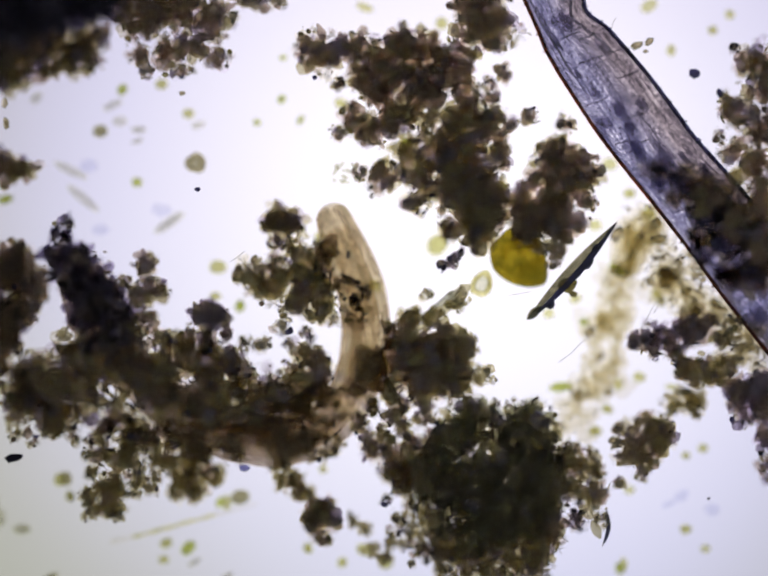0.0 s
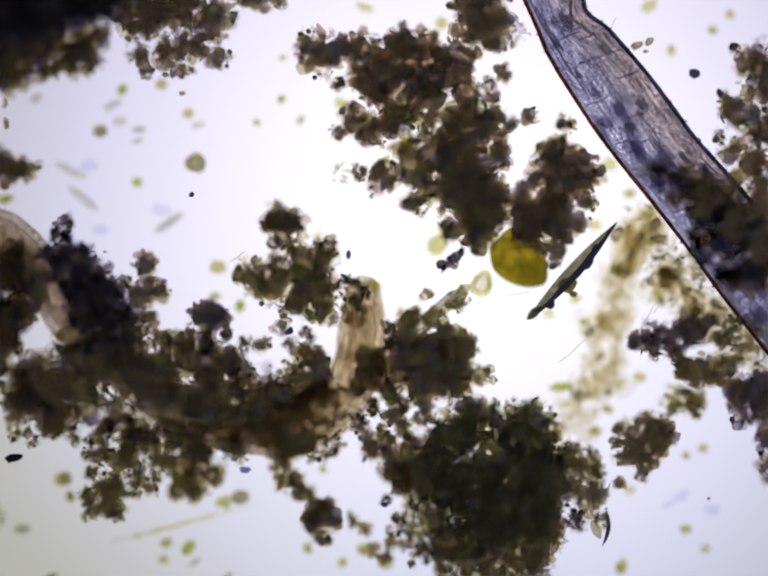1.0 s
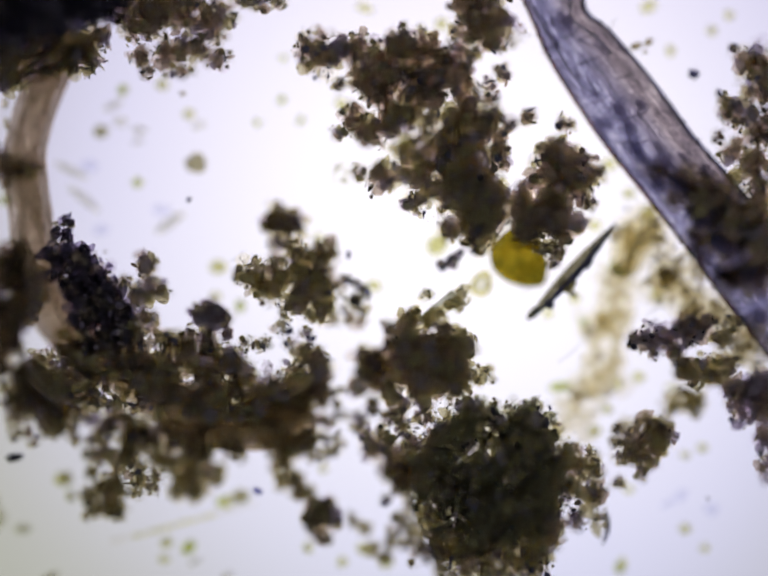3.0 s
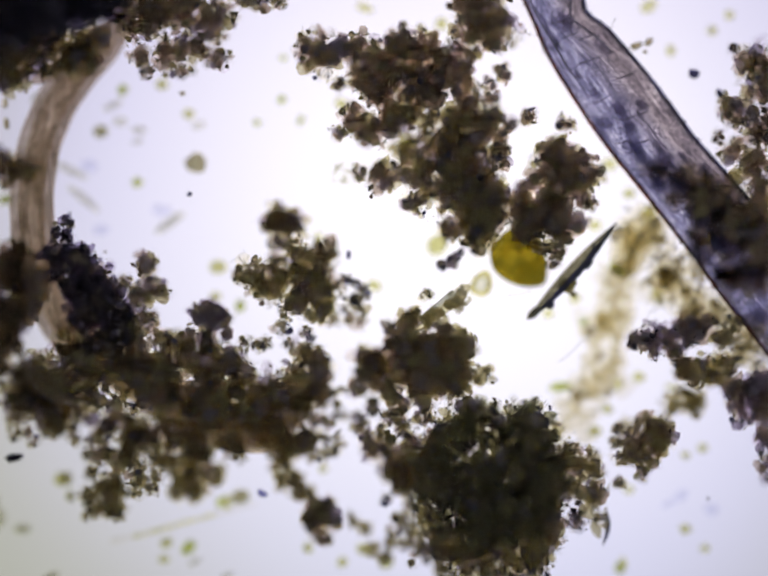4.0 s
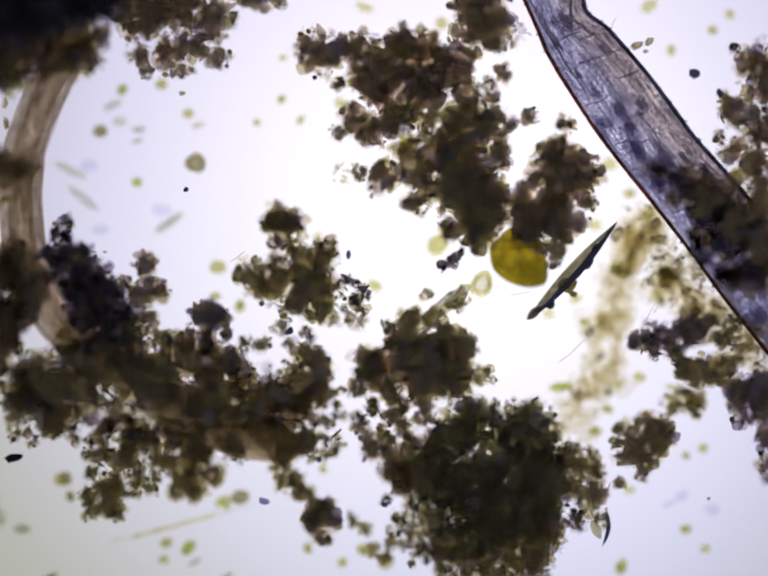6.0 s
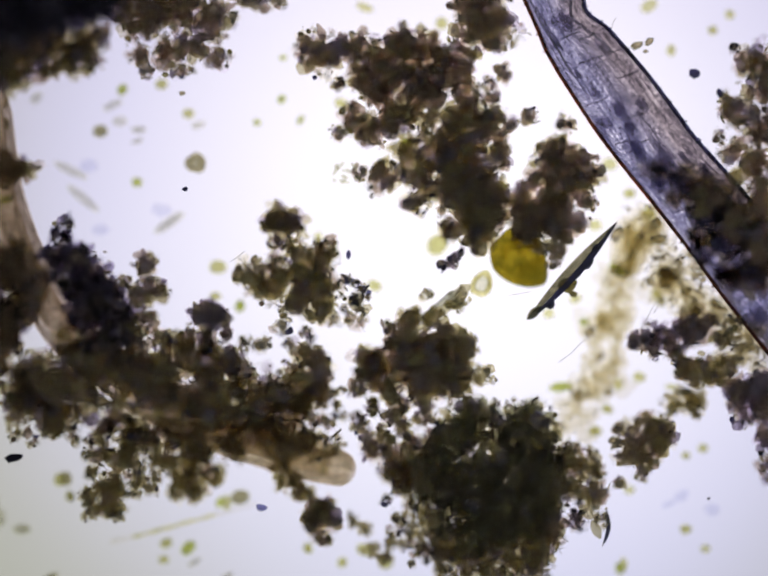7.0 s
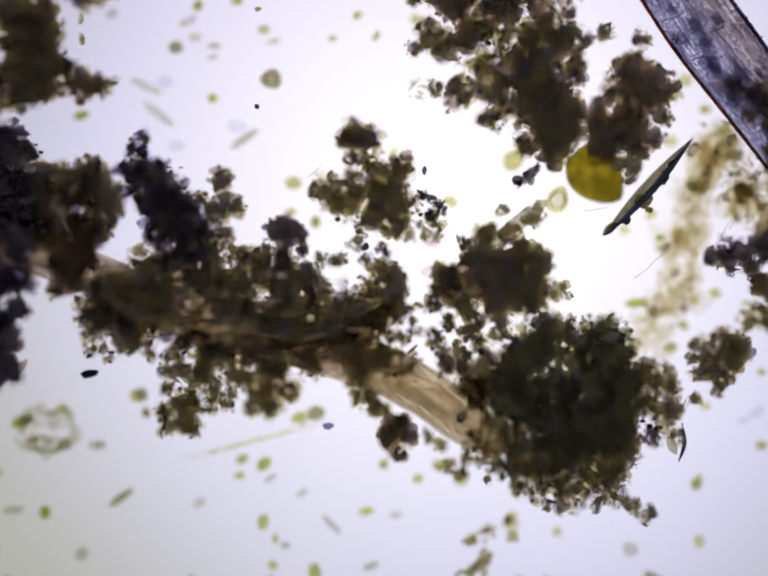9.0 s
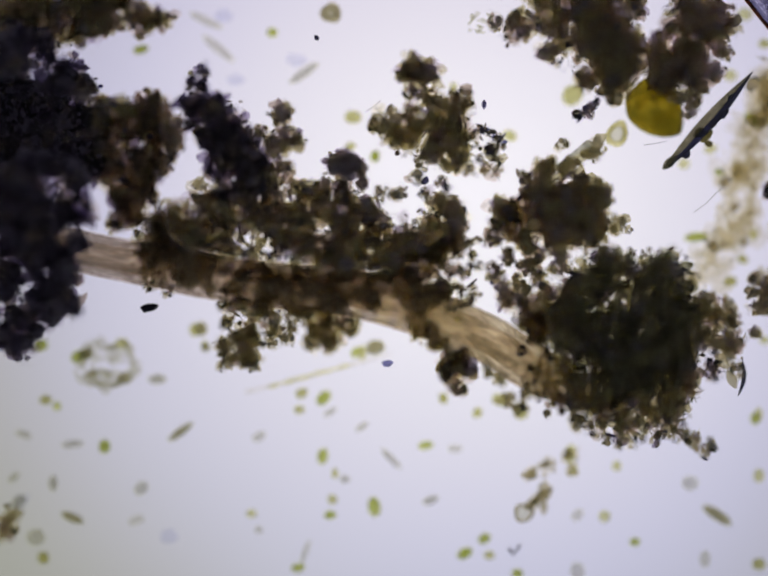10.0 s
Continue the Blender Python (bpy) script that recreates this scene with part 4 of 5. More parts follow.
clump([(888, 1235, 15), (893, 1265, 12), (843, 1258, 14), (808, 1273, 15), (822, 1328, 18), (833, 1308, 14)], "chain of yellow-olive soft crumbs", 42, TAN, TAN, 0, 0.0, 0.025, 0.15, 0.25, soft="green", veil=1.5)
clump([(-262, 1370, 26), (-275, 1385, 20)], "small brown soft clump", 43, TAN, {"floc": 3, "olive": 1}, 0, 0.0, 0.03, 0.4, 0.4, soft="light", veil=1.4)
clump([(1400, 375, 40), (1450, 430, 44), (1500, 485, 40), (1345, 350, 24), (1540, 560, 40), (1440, 500, 34), (1490, 560, 34), (1480, 400, 30), (1530, 470, 36)], "brown detritus lying under the plant fibre", 44, MIXED, MIXED, 0.35, 0.0, 0.014, 0.7, 0.8, soft="dark", veil=1.0)
clump([(714, 575, 10), (735, 583, 12), (748, 604, 9), (727, 610, 12), (745, 590, 8)], "jagged blue-black fragments with clear gaps", 46, {"lapis": 3, "blue": 1, "rim": 4}, {"lapis": 3, "blue": 1, "rim": 5, "pale": 2}, 0, 0.04, 0.08, grain=4.6, soft="light", veil=0.4)
clump([(906, 541, 9), (924, 532, 11), (940, 517, 7), (968, 514, 6)], "violet-black crumbs with clear middles near the amber sac", 47, {"blue": 4, "rim": 3, "soot": 0.5}, {"blue": 4, "rim": 4, "pale": 2}, 0, 0.03, 0.07, grain=4.6, soft="black", veil=1.4)
clump([(840, 250, 34), (890, 250, 30), (830, 300, 30), (800, 350, 24), (870, 390, 24), (930, 290, 30), (1000, 205, 22), (1015, 235, 18)], "olive-brown foamy veil between darker clumps", 48, MIXED, MIXED, 0, 0.0, 0.06, 0.5, 0.6, soft="light", veil=1.5)


# ---- plant fibre ----
FIBRE_LEFT = [(1030, -90), (1071, 0), (1098, 60), (1114, 102), (1145, 156), (1180, 210), (1218, 268), (1262, 326), (1330, 410), (1402, 502), (1480, 610), (1540, 685), (1620, 790)]
FIBRE_RIGHT = [(1178, -90), (1190, -12), (1195, 26), (1240, 56), (1285, 108), (1325, 155), (1372, 218), (1418, 282), (1485, 355), (1550, 430), (1620, 520), (1680, 600), (1750, 700)]


def rod(points, radius, material, name, parent, origin, sides=6, label="", taper=1.0):
    """A thin rod through places of the plan."""
    bm = bmesh.new()
    pts = [P(*p) - origin for p in points]
    rows = []
    for i, c in enumerate(pts):
        t = (pts[min(i + 1, len(pts) - 1)] - pts[max(i - 1, 0)]).normalized()
        u = t.cross(Vector((0, 0, 1))).normalized()
        v = u.cross(t)
        r = radius * STEP * (1 - (1 - taper) * i / max(1, len(pts) - 1))
        rows.append([bm.verts.new(c + r * (math.cos(a) * u + math.sin(a) * v)) for a in np.linspace(0, 2 * math.pi, sides, endpoint=False)])
    for a, b in zip(rows, rows[1:]):
        for i in range(sides):
            bm.faces.new((a[i - 1], a[i], b[i], b[i - 1]))
    bm.faces.new(rows[0]); bm.faces.new(rows[-1][::-1])
    return part(name, bm, material, parent, label)


def fine_line(line, n, smooth=3):
    pts = np.array(line, float)
    k = np.linspace(0, len(pts) - 1, n)
    xy = np.stack([np.interp(k, np.arange(len(pts)), pts[:, i]) for i in (0, 1)], 1)
    for _ in range(smooth):
        xy[1:-1] = 0.25 * xy[:-2] + 0.5 * xy[1:-1] + 0.25 * xy[2:]
    return xy


def build_fibre():
    rng = random.Random(7)
    a, b = fine_line(FIBRE_LEFT, 80), fine_line(FIBRE_RIGHT, 80)
    mid = 0.058
    origin = P(1330, 300, 0)
    fibre = base("plant_fibre", origin, "translucent blue-grey strip of plant fibre with dark edges", "plant fibre")
    bm = bmesh.new()
    uv = bm.loops.layers.uv.new("uv")
    rows, sides = [], 20
    for i in range(80):
        row = []
        for j in range(sides):
            t = 2 * math.pi * j / sides
            k = 0.5 - 0.5 * math.cos(t)
            p = a[i] * (1 - k) + b[i] * k
            h = 0.018 * math.sin(t) * (1 + 0.12 * math.sin(5 * k + i * 0.1))
            row.append(bm.verts.new(P(p[0], p[1], mid + h) - origin))
        rows.append(row)
    for i in range(79):
        for j in range(sides):
            f = bm.faces.new((rows[i][j - 1], rows[i][j], rows[i + 1][j], rows[i + 1][j - 1]))
            for loop, (ii, jj) in zip(f.loops, ((i, j - 1), (i, j), (i + 1, j), (i + 1, j - 1))):
                k = 0.5 - 0.5 * math.cos(2 * math.pi * (jj % sides) / sides)
                loop[uv].uv = (ii / 79 * 1.6, k * 0.35 + (0.5 if jj > sides / 2 else 0))
    part("epidermis", bm, FIBRE, fibre)
    rod([(*p, mid) for p in a], 4.0, FIBRE_RED, "edge_strand", fibre, origin, 8, "reddish-brown edge")
    rod([(*p, mid) for p in b], 4.4, FIBRE_BLUE, "edge_strand", fibre, origin, 8, "blue-black edge")
    for pts, w in (([(1168, -40), (1166, 0), (1164, 34), (1150, 46)], 3.5), ([(1164, 36), (1190, 54), (1222, 78), (1250, 108)], 3.0), ([(1082, 0), (1104, 46), (1134, 92), (1160, 140), (1176, 160)], 2.6), ([(1092, 12), (1128, 70), (1150, 104)], 1.8)):
        rod([(*p, mid + 0.016) for p in fine_line(pts, 14, 1)], w, FIBRE_LINE, "fold", fibre, origin, 6, "dark fold of the tissue")
    for k in (0.09, 0.17, 0.3, 0.38, 0.52, 0.6, 0.71, 0.83, 0.9):
        i0 = rng.randrange(0, 40)
        i1 = min(79, i0 + rng.randrange(10, 34))
        line = [(*(a[i] * (1 - k) + b[i] * k + np.array([rng.uniform(-1, 1), rng.uniform(-1, 1)])), mid + 0.016 * math.sin(math.pi * k)) for i in range(i0, i1)]
        rod(line, rng.uniform(0.7, 1.3), FIBRE_LINE, "cell_file", fibre, origin, 5)
    for u, k0, k1, w in ((0.17, 0.3, 0.75, 2.2), (0.235, 0.35, 0.62, 3), (0.27, 0.52, 0.8, 2.5), (0.335, 0.3, 0.66, 3), (0.33, 0.75, 0.97, 2.5), (0.40, 0.62, 0.92, 3), (0.44, 0.05, 0.35, 2.2), (0.5, 0.3, 0.7, 2.4), (0.56, 0.1, 0.5, 2.2), (0.63, 0.4, 0.8, 2.4), (0.7, 0.15, 0.6, 2.2)):
        i = u * 79
        line = []
        for k in np.linspace(k0, k1, 7):
            j = i + 0.7 * math.sin(3 * k + u * 9)
            p = a[int(j)] * (1 - k) + b[int(j)] * k
            line.append((p[0], p[1], mid + 0.018 * math.sin(math.pi * k)))
        rod(line, w * 0.75, FIBRE_LINE, "cross_wall", fibre, origin, 5)
    for i, (x, y, r) in enumerate(((1150, 45, 24), (1135, 90, 14), (1230, 95, 20), (1180, 150, 12), (1260, 230, 28), (1290, 258, 20), (1230, 255, 22), (1300, 310, 30), (1345, 330, 30), (1400, 320, 18), (1390, 380, 30), (1440, 440, 34), (1340, 380, 26), (1480, 500, 34), (1500, 430, 30), (1530, 560, 34), (1440, 350, 20), (1545, 640, 30), (1215, 190, 14), (1310, 215, 16), (1420, 520, 18))):
        for _ in range(5):
            heap("dark_tissue", [(SHAPES[(i * 3 + _) % 8], P(x + rng.uniform(-r, r) * 0.5, y + rng.uniform(-r, r) * 0.5, rng.uniform(0.048, 0.066)), (r * rng.uniform(0.5, 0.9) * STEP, r * rng.uniform(0.3, 0.5) * STEP, 0.006), (0, 0, rng.uniform(-1.3, -0.6)), TISSUE)], origin, fibre)
    fuzz = []
    for i in range(240):
        line, out = (b, 1) if i % 3 else (a, -1)
        j = rng.randrange(0, 78)
        p = line[j] + (line[j + 1] - line[j]) * rng.random()
        x, y, size = p[0] + out * rng.uniform(-3, 5), p[1] - out * rng.uniform(-3, 4), rng.uniform(0.8, 2.3) * STEP
        fuzz.append((rng.choice(SMALL), P(x, y, mid + rng.uniform(-0.02, 0.02)), (size * rng.uniform(1, 2.2), size, size), (0, 0, rng.uniform(0, 6)), FIBRE_BLUE if out > 0 else FIBRE_RED))
    tagged(heap("edge_fuzz", fuzz, origin, fibre), kind="stuff")
    return fibre


build_fibre()


# ---- amber sac, needle, plates, slivers ----
SAC_GRAINS = [shape_mesh("granule", s, AMBER_GRAIN) for s in SHAPES]


def build_sac():
    origin = P(1061, 524, 0.0)
    sac = base("amber_sac", origin, "amber-yellow translucent sac half under dark detritus", "sac")
    bm = bmesh.new()
    bmesh.ops.create_icosphere(bm, subdivisions=4, radius=1)
    for v in bm.verts:
        c = v.co
        wide = 1 - 0.2 * c.y + 0.16 * noise.noise(c * 1.7)
        v.co = Vector((c.x * 60 * wide + 8 * c.y * c.y, c.y * 62 - 12 * c.x, 0)) * STEP + Vector((0, 0, 0.03 + c.z * 0.028))
    part("wall", bm, AMBER, sac)
    rng = random.Random(11)
    for i in range(30):
        t, q = rng.uniform(0, 6.28), math.sqrt(rng.random())
        size = rng.uniform(5, 10)
        g = new("granule", SAC_GRAINS[i % 8])
        g.parent = sac
        g.matrix_basis = Matrix.LocRotScale(Vector((q * 40 * math.cos(t), q * 46 * math.sin(t), 0)) * STEP + Vector((0, 0, rng.uniform(0.018, 0.042))), Euler((0, 0, t)), Vector((1, 1, 0.6)) * size * STEP / UNIT)
    return sac


build_sac()


def spindle(x0, y0, x1, y1, wide, material, name, parent, origin, z, bow=0.0, thick=0.6, label="", n=18):
    """A body that tapers to both ends."""
    bm = bmesh.new()
    d = Vector((x1 - x0, y1 - y0))
    side = Vector((-d.y, d.x)).normalized()
    rows = []
    for i in range(n):
        u = i / (n - 1)
        w = wide * max(0.04, math.sin(math.pi * (0.03 + 0.94 * u)) ** 0.8)
        c = Vector((x0, y0)) + d * u + side * bow * math.sin(math.pi * u)
        row = []
        for t in np.linspace(0, 2 * math.pi, 10, endpoint=False):
            q = c + side * w * math.cos(t)
            row.append(bm.verts.new(P(q.x, q.y, z + w * thick * STEP * math.sin(t)) - origin))
        rows.append(row)
    for a, b in zip(rows, rows[1:]):
        for i in range(10):
            bm.faces.new((a[i - 1], a[i], b[i], b[i - 1]))
    bm.faces.new(rows[0]); bm.faces.new(rows[-1][::-1])
    return part(name, bm, material, parent, label)


SPINE = specimen("blue_black_spine", (0.16, 0.16, 0.28), (0.05, 0.05, 0.09), (0.04, 0.04, 0.07), 0.3, 1.1, 60, clear=True)


def build_needle():
    origin = P(1168, 552, 0.0)
    needle = base("needle_shell", origin, "long pointed olive shell with a blue-black spine", "needle")
    spindle(1259, 455, 1078, 652, 9, NEEDLE_SHELL, "shell", needle, origin, 0.055, 4)
    spindle(1259, 454, 1085, 650, 7, SPINE, "spine", needle, origin, 0.064, -9, 0.8, "blue-black spine")
    spindle(1105, 625, 1076, 652, 9, NEEDLE_SHELL, "tip", needle, origin, 0.05)
    for i, (x, y, r) in enumerate(((1125, 622, 7), (1150, 578, 8), (1200, 540, 7), (1180, 560, 6), (1215, 505, 5), (1165, 585, 9))):
        heap("crust", [(SHAPES[i], P(x, y, 0.06), (r * 1.5 * STEP, r * STEP, r * STEP), (0, 0, 0.8), OLIVE if i % 2 else SPINE)], origin, needle)
    heap("knob", [(SHAPES[1], P(1170, 600, 0.05), (8 * STEP, 6 * STEP, 6 * STEP), (0, 0, 0), OLIVE)], origin, needle)
    return needle


OLIVE_SHELL = specimen("olive_shell", (0.88, 0.86, 0.74), (0.62, 0.58, 0.42), (0.1, 0.1, 0.05), 0.08, 1.1, 60, clear=True)
NEEDLE_SHELL = specimen("needle_shell", (0.48, 0.455, 0.36), (0.25, 0.235, 0.165), (0.1, 0.1, 0.05), 0.08, 1.1, 110, clear=True, hard=1.6, lift=0.1)
build_needle()


def build_plate(x, y, long, wide, angle, label, z=0.06):
    origin = P(x, y, z)
    bm = bmesh.new()
    bmesh.ops.create_cube(bm, size=1, matrix=Matrix.LocRotScale((0, 0, 0), None, (long * STEP, wide * STEP, 5 * STEP)))
    bmesh.ops.bevel(bm, geom=bm.edges[:], offset=2 * STEP, segments=2, affect="EDGES")
    ob = part("clear_plate", bm, CRYSTAL)
    ob.location, ob.rotation_euler = origin, (0.1, 0.08, radians(angle))
    return tagged(ob, label, "mineral plate")


build_plate(898, 632, 92, 30, 40, "clear oblong mineral plate leaning on a dark clump", 0.085)
build_plate(858, 668, 56, 14, 30, "narrow clear mineral plate beside olive grains", 0.08)

for (x0, y0, x1, y1, w, bow, label, mat) in (
        (1238, 1040, 1230, 1115, 4.5, -8, "thin curved dark sliver", SPINE),
        (1208, 1062, 1226, 1100, 10, 0, "pale curved flake beside a black fragment", OLIVE_SHELL),
                (778, 650, 783, 670, 4, 0, "tiny dark rod lying alone", BROWN), (712, 510, 711, 530, 5, 0, "tiny blue-black rod lying alone", BLUISH)):
    origin = P((x0 + x1) / 2, (y0 + y1) / 2, 0.0)
    sliver = base("sliver", origin, label, "sliver")
    spindle(x0, y0, x1, y1, w, mat, "blade", sliver, origin, 0.055, bow)


# ---- cells and specks lying on the glass ----
def cell_body(seed, squash=1.0):
    bm = bmesh.new()
    bmesh.ops.create_icosphere(bm, subdivisions=3, radius=1)
    off = Vector((seed * 3.1, 7, 1))
    for v in bm.verts:
        v.co *= 1 + 0.10 * noise.noise(v.co * 1.2 + off)
    return bm


KINDS = {"green": (GREEN, "bright green oval algal cell lying on the glass"), "yellow": (YELLOW, "yellow-green algal cell lying on the glass"),
         "grey": (GREY, "pale grey empty cell lying on the glass"), "brown": (GREY, "dull brownish cell lying on the glass")}
CELL_MESH = {}
for kind in ("green", "yellow", "grey", "brown"):
    CELL_MESH[kind] = []
    for i in range(3):
        pair = []
        for material, k in ((WALLS, 1.0), (OLIVE_SHELL if kind == "brown" else KINDS[kind][0], 0.84)):
            bm = cell_body(i + len(pair) * 5)
            for v in bm.verts:
                v.co *= k * UNIT
            mesh = bpy.data.meshes.new("cell")
            bm.to_mesh(mesh)
            bm.free()
            mesh.shade_smooth()
            mesh.materials.append(material)
            pair.append(mesh)
        CELL_MESH[kind].append(pair)


def cells(rows, kind, dx=0, dy=0, z=0.0):
    """Rows: place, half length, half width, angle on the plan."""
    for i, (x, y, a, b, turn) in enumerate(rows):
        a, b = a * 1.12, b * 1.12
        wall, inner = CELL_MESH[kind][i % 3]
        ob = new("algal_cell", wall)
        high = z + b * STEP * 0.8 + 0.002
        ob.matrix_basis = Matrix.LocRotScale(P(x + dx, y + dy, high), Euler((0, 0, radians(turn))), Vector((a, b, b * 0.8)) * STEP / UNIT)
        tagged(ob, KINDS[kind][1], "alga", "algal cells on the glass")
        chl = new("chloroplast", inner)
        chl.parent = ob


cells([(575, 203, 10, 8, 40), (614, 245, 11, 6, 60), (525, 250, 8, 7, 0), (578, 118, 8, 6, 0), (250, 183, 12, 10, 60), (280, 372, 11, 10, 0), (12, 407, 16, 9, 15), (828, 290, 10, 10, 0),
       (1020, 385, 13, 11, 30), (1265, 1160, 13, 9, 90), (385, 1118, 18, 12, 45), (450, 1025, 12, 9, 60), (490, 625, 13, 10, 80), (1192, 657, 10, 8, 0), (1260, 550, 20, 9, -35), (1145, 790, 24, 10, 5)], "green")
cells([(902, 48, 13, 13, 0), (697, 212, 15, 11, -30), (765, 583, 15, 12, -20), (893, 500, 24, 20, 40), (330, 172, 13, 11, 0), (385, 232, 12, 10, 0), (440, 605, 11, 9, 0), (445, 545, 18, 14, 0), (1245, 335, 15, 13, 0),
       (1285, 395, 13, 10, 0), (1340, 600, 11, 9, 0), (1305, 770, 13, 11, 0), (1262, 785, 9, 12, 0), (1370, 790, 12, 6, 0), (1400, 1080, 12, 10, 0), (1435, 915, 11, 9, 0), (660, 958, 9, 8, 0), (630, 1122, 9, 8, 0)], "yellow")
cells([(1215, 460, 14, 12, 0), (1325, 435, 14, 14, 0), (1175, 610, 14, 9, 20), (1120, 640, 12, 11, 0), (1455, 62, 10, 9, 0), (1490, 30, 10, 10, 0), (1325, 12, 18, 12, 30), (1370, 103, 9, 12, 0), (340, 1108, 13, 10, 30), (335, 1142, 11, 9, 0),
       (1215, 880, 14, 11, 0), (1240, 835, 12, 9, -30), (1440, 1120, 10, 9, 0), (700, 1145, 9, 8, 0), (745, 15, 18, 9, -20), (650, 482, 9, 8, 0), (1400, 930, 9, 8, 0), (1285, 1000, 11, 9, 0)], "yellow")
cells([(230, 215, 20, 8, 25), (245, 248, 14, 10, 0), (405, 255, 13, 7, 15), (283, 265, 14, 7, 0), (280, 288, 12, 5, 20), (145, 348, 34, 8, -25), (170, 405, 38, 9, -40), (345, 455, 34, 9, 35), (75, 200, 13, 9, 45), (45, 1080, 18, 10, 0)], "grey")
cells([(205, 268, 15, 13, 0), (135, 977, 13, 15, 0), (145, 1015, 9, 8, 0), (490, 1015, 20, 15, 10), (1350, 615, 10, 12, 0)], "brown")
# further down the slide
DX, DY = -277, 307
cells([(215, 910, 12, 14, 0), (160, 727, 15, 12, 40), (85, 703, 15, 12, 10), (118, 828, 9, 9, 0), (660, 930, 17, 11, 80), (765, 1033, 20, 13, 100), (675, 1050, 13, 9, 0), (990, 1098, 14, 10, 30), (950, 1128, 17, 11, 30),
       (1057, 1170, 12, 10, 0), (870, 908, 16, 9, 10), (610, 1157, 14, 9, 15), (1297, 1105, 11, 9, 0)], "green", DX, DY)
cells([(95, 815, 13, 10, 0), (515, 1047, 11, 9, 0), (680, 1018, 10, 10, 0), (1000, 1132, 11, 9, 0), (975, 843, 10, 9, 0), (1065, 843, 14, 12, 0), (1235, 1053, 12, 12, 45), (1260, 950, 10, 11, 0), (1550, 845, 8, 15, 0), (1550, 970, 11, 14, 0),
       (1550, 1150, 14, 12, 0), (90, 1137, 12, 13, 0), (250, 700, 14, 11, 0), (400, 672, 13, 14, 0), (420, 705, 8, 11, 0), (685, 965, 7, 11, 0), (1165, 925, 20, 12, 80), (1172, 958, 9, 13, 0), (1020, 815, 16, 12, -30), (905, 810, 9, 10, 0), (740, 718, 9, 15, 0)], "yellow", DX, DY)
cells([(370, 880, 30, 8, 36), (1465, 1050, 34, 11, -33), (150, 1055, 24, 9, -22), (175, 722, 16, 12, 0), (190, 762, 14, 9, 0), (255, 770, 16, 13, 20)], "brown", DX, DY)
cells([(290, 995, 15, 12, 40), (280, 1060, 16, 9, 20), (40, 1022, 15, 11, 40), (625, 1125, 24, 6, 70), (740, 870, 14, 6, 35), (30, 973, 13, 7, 40), (50, 885, 16, 8, -20), (150, 905, 22, 8, 5), (800, 935, 26, 6, -45), (705, 977, 10, 8, 0),
       (325, 772, 12, 7, 10), (675, 840, 14, 6, 35), (880, 1020, 16, 8, 20), (1180, 1050, 14, 10, 45), (1410, 985, 16, 14, 0), (1440, 1140, 10, 16, 0), (75, 1095, 18, 16, 0), (530, 1080, 8, 8, 0), (930, 915, 14, 8, 0), (110, 985, 9, 16, 0), (1180, 1165, 14, 18, 0), (530, 890, 14, 9, 30)], "grey", DX, DY)


FLOC_DULL = specimen("dull_floc", (0.95, 0.945, 0.90), (0.80, 0.79, 0.68), (0.3, 0.28, 0.2), 0.02, 1.08, 90, clear=True)

FAINT = specimen("faint_wall", (0.985, 0.985, 0.96), (0.90, 0.895, 0.84), (0.3, 0.28, 0.2), 0.01, 1.08, 90, clear=True)


def build_cyst(x, y, r, hole, label, z=0.02, wall=None, long=0.95, turn=0.0):
    """A round thick-walled cyst with a paler middle."""
    origin = P(x, y, 0.0)
    cyst = base("cyst", origin, label, "cyst")
    bm = bmesh.new()
    n, m = 36, 14
    rings = []
    for i in range(n):
        t = 2 * math.pi * i / n
        row = []
        for j in range(m):
            s = 2 * math.pi * j / m
            rr = (r * (1 + hole) / 2 + r * (1 - hole) / 2 * math.cos(s)) * STEP * (1 + 0.07 * math.sin(3 * t + x) + 0.02 * math.sin(5 * t))
            row.append(bm.verts.new((rr * math.cos(t), rr * math.sin(t) * long, z + r * (1 - hole) / 2 * STEP * math.sin(s))))
        rings.append(row)
    for i in range(n):
        for j in range(m):
            bm.faces.new((rings[i - 1][j - 1], rings[i][j - 1], rings[i][j], rings[i - 1][j]))
    bmesh.ops.rotate(bm, verts=bm.verts[:], matrix=Matrix.Rotation(turn, 3, "Z"))
    part("thick_wall", bm, wall or OLIVE_SHELL, cyst)
    bm = cell_body(int(x))
    for v in bm.verts:
        v.co = Vector((v.co.x * r * 0.8, v.co.y * r * 0.76, v.co.z * r * 0.4)) * STEP + Vector((0, 0, z))
    part("inner_body", bm, FLOC_DULL, cyst, "pale clear middle")
    return cyst


build_cyst(400, 333, 22, 0.12, "round olive cyst with a pale centre")
RING_WALL = specimen("yellow_ring_wall", (0.95, 0.93, 0.72), (0.74, 0.71, 0.44), (0.2, 0.18, 0.06), 0.03, 1.1, 150, clear=True, hard=1.8)
build_cyst(983, 580, 22, 0.5, "yellowish ring-shaped shell with an empty middle", 0.035, RING_WALL, 1.3, -0.45)
build_cyst(1070 + DX, 1045 + DY, 21, 0.7, "pale thin ring-shaped empty shell")




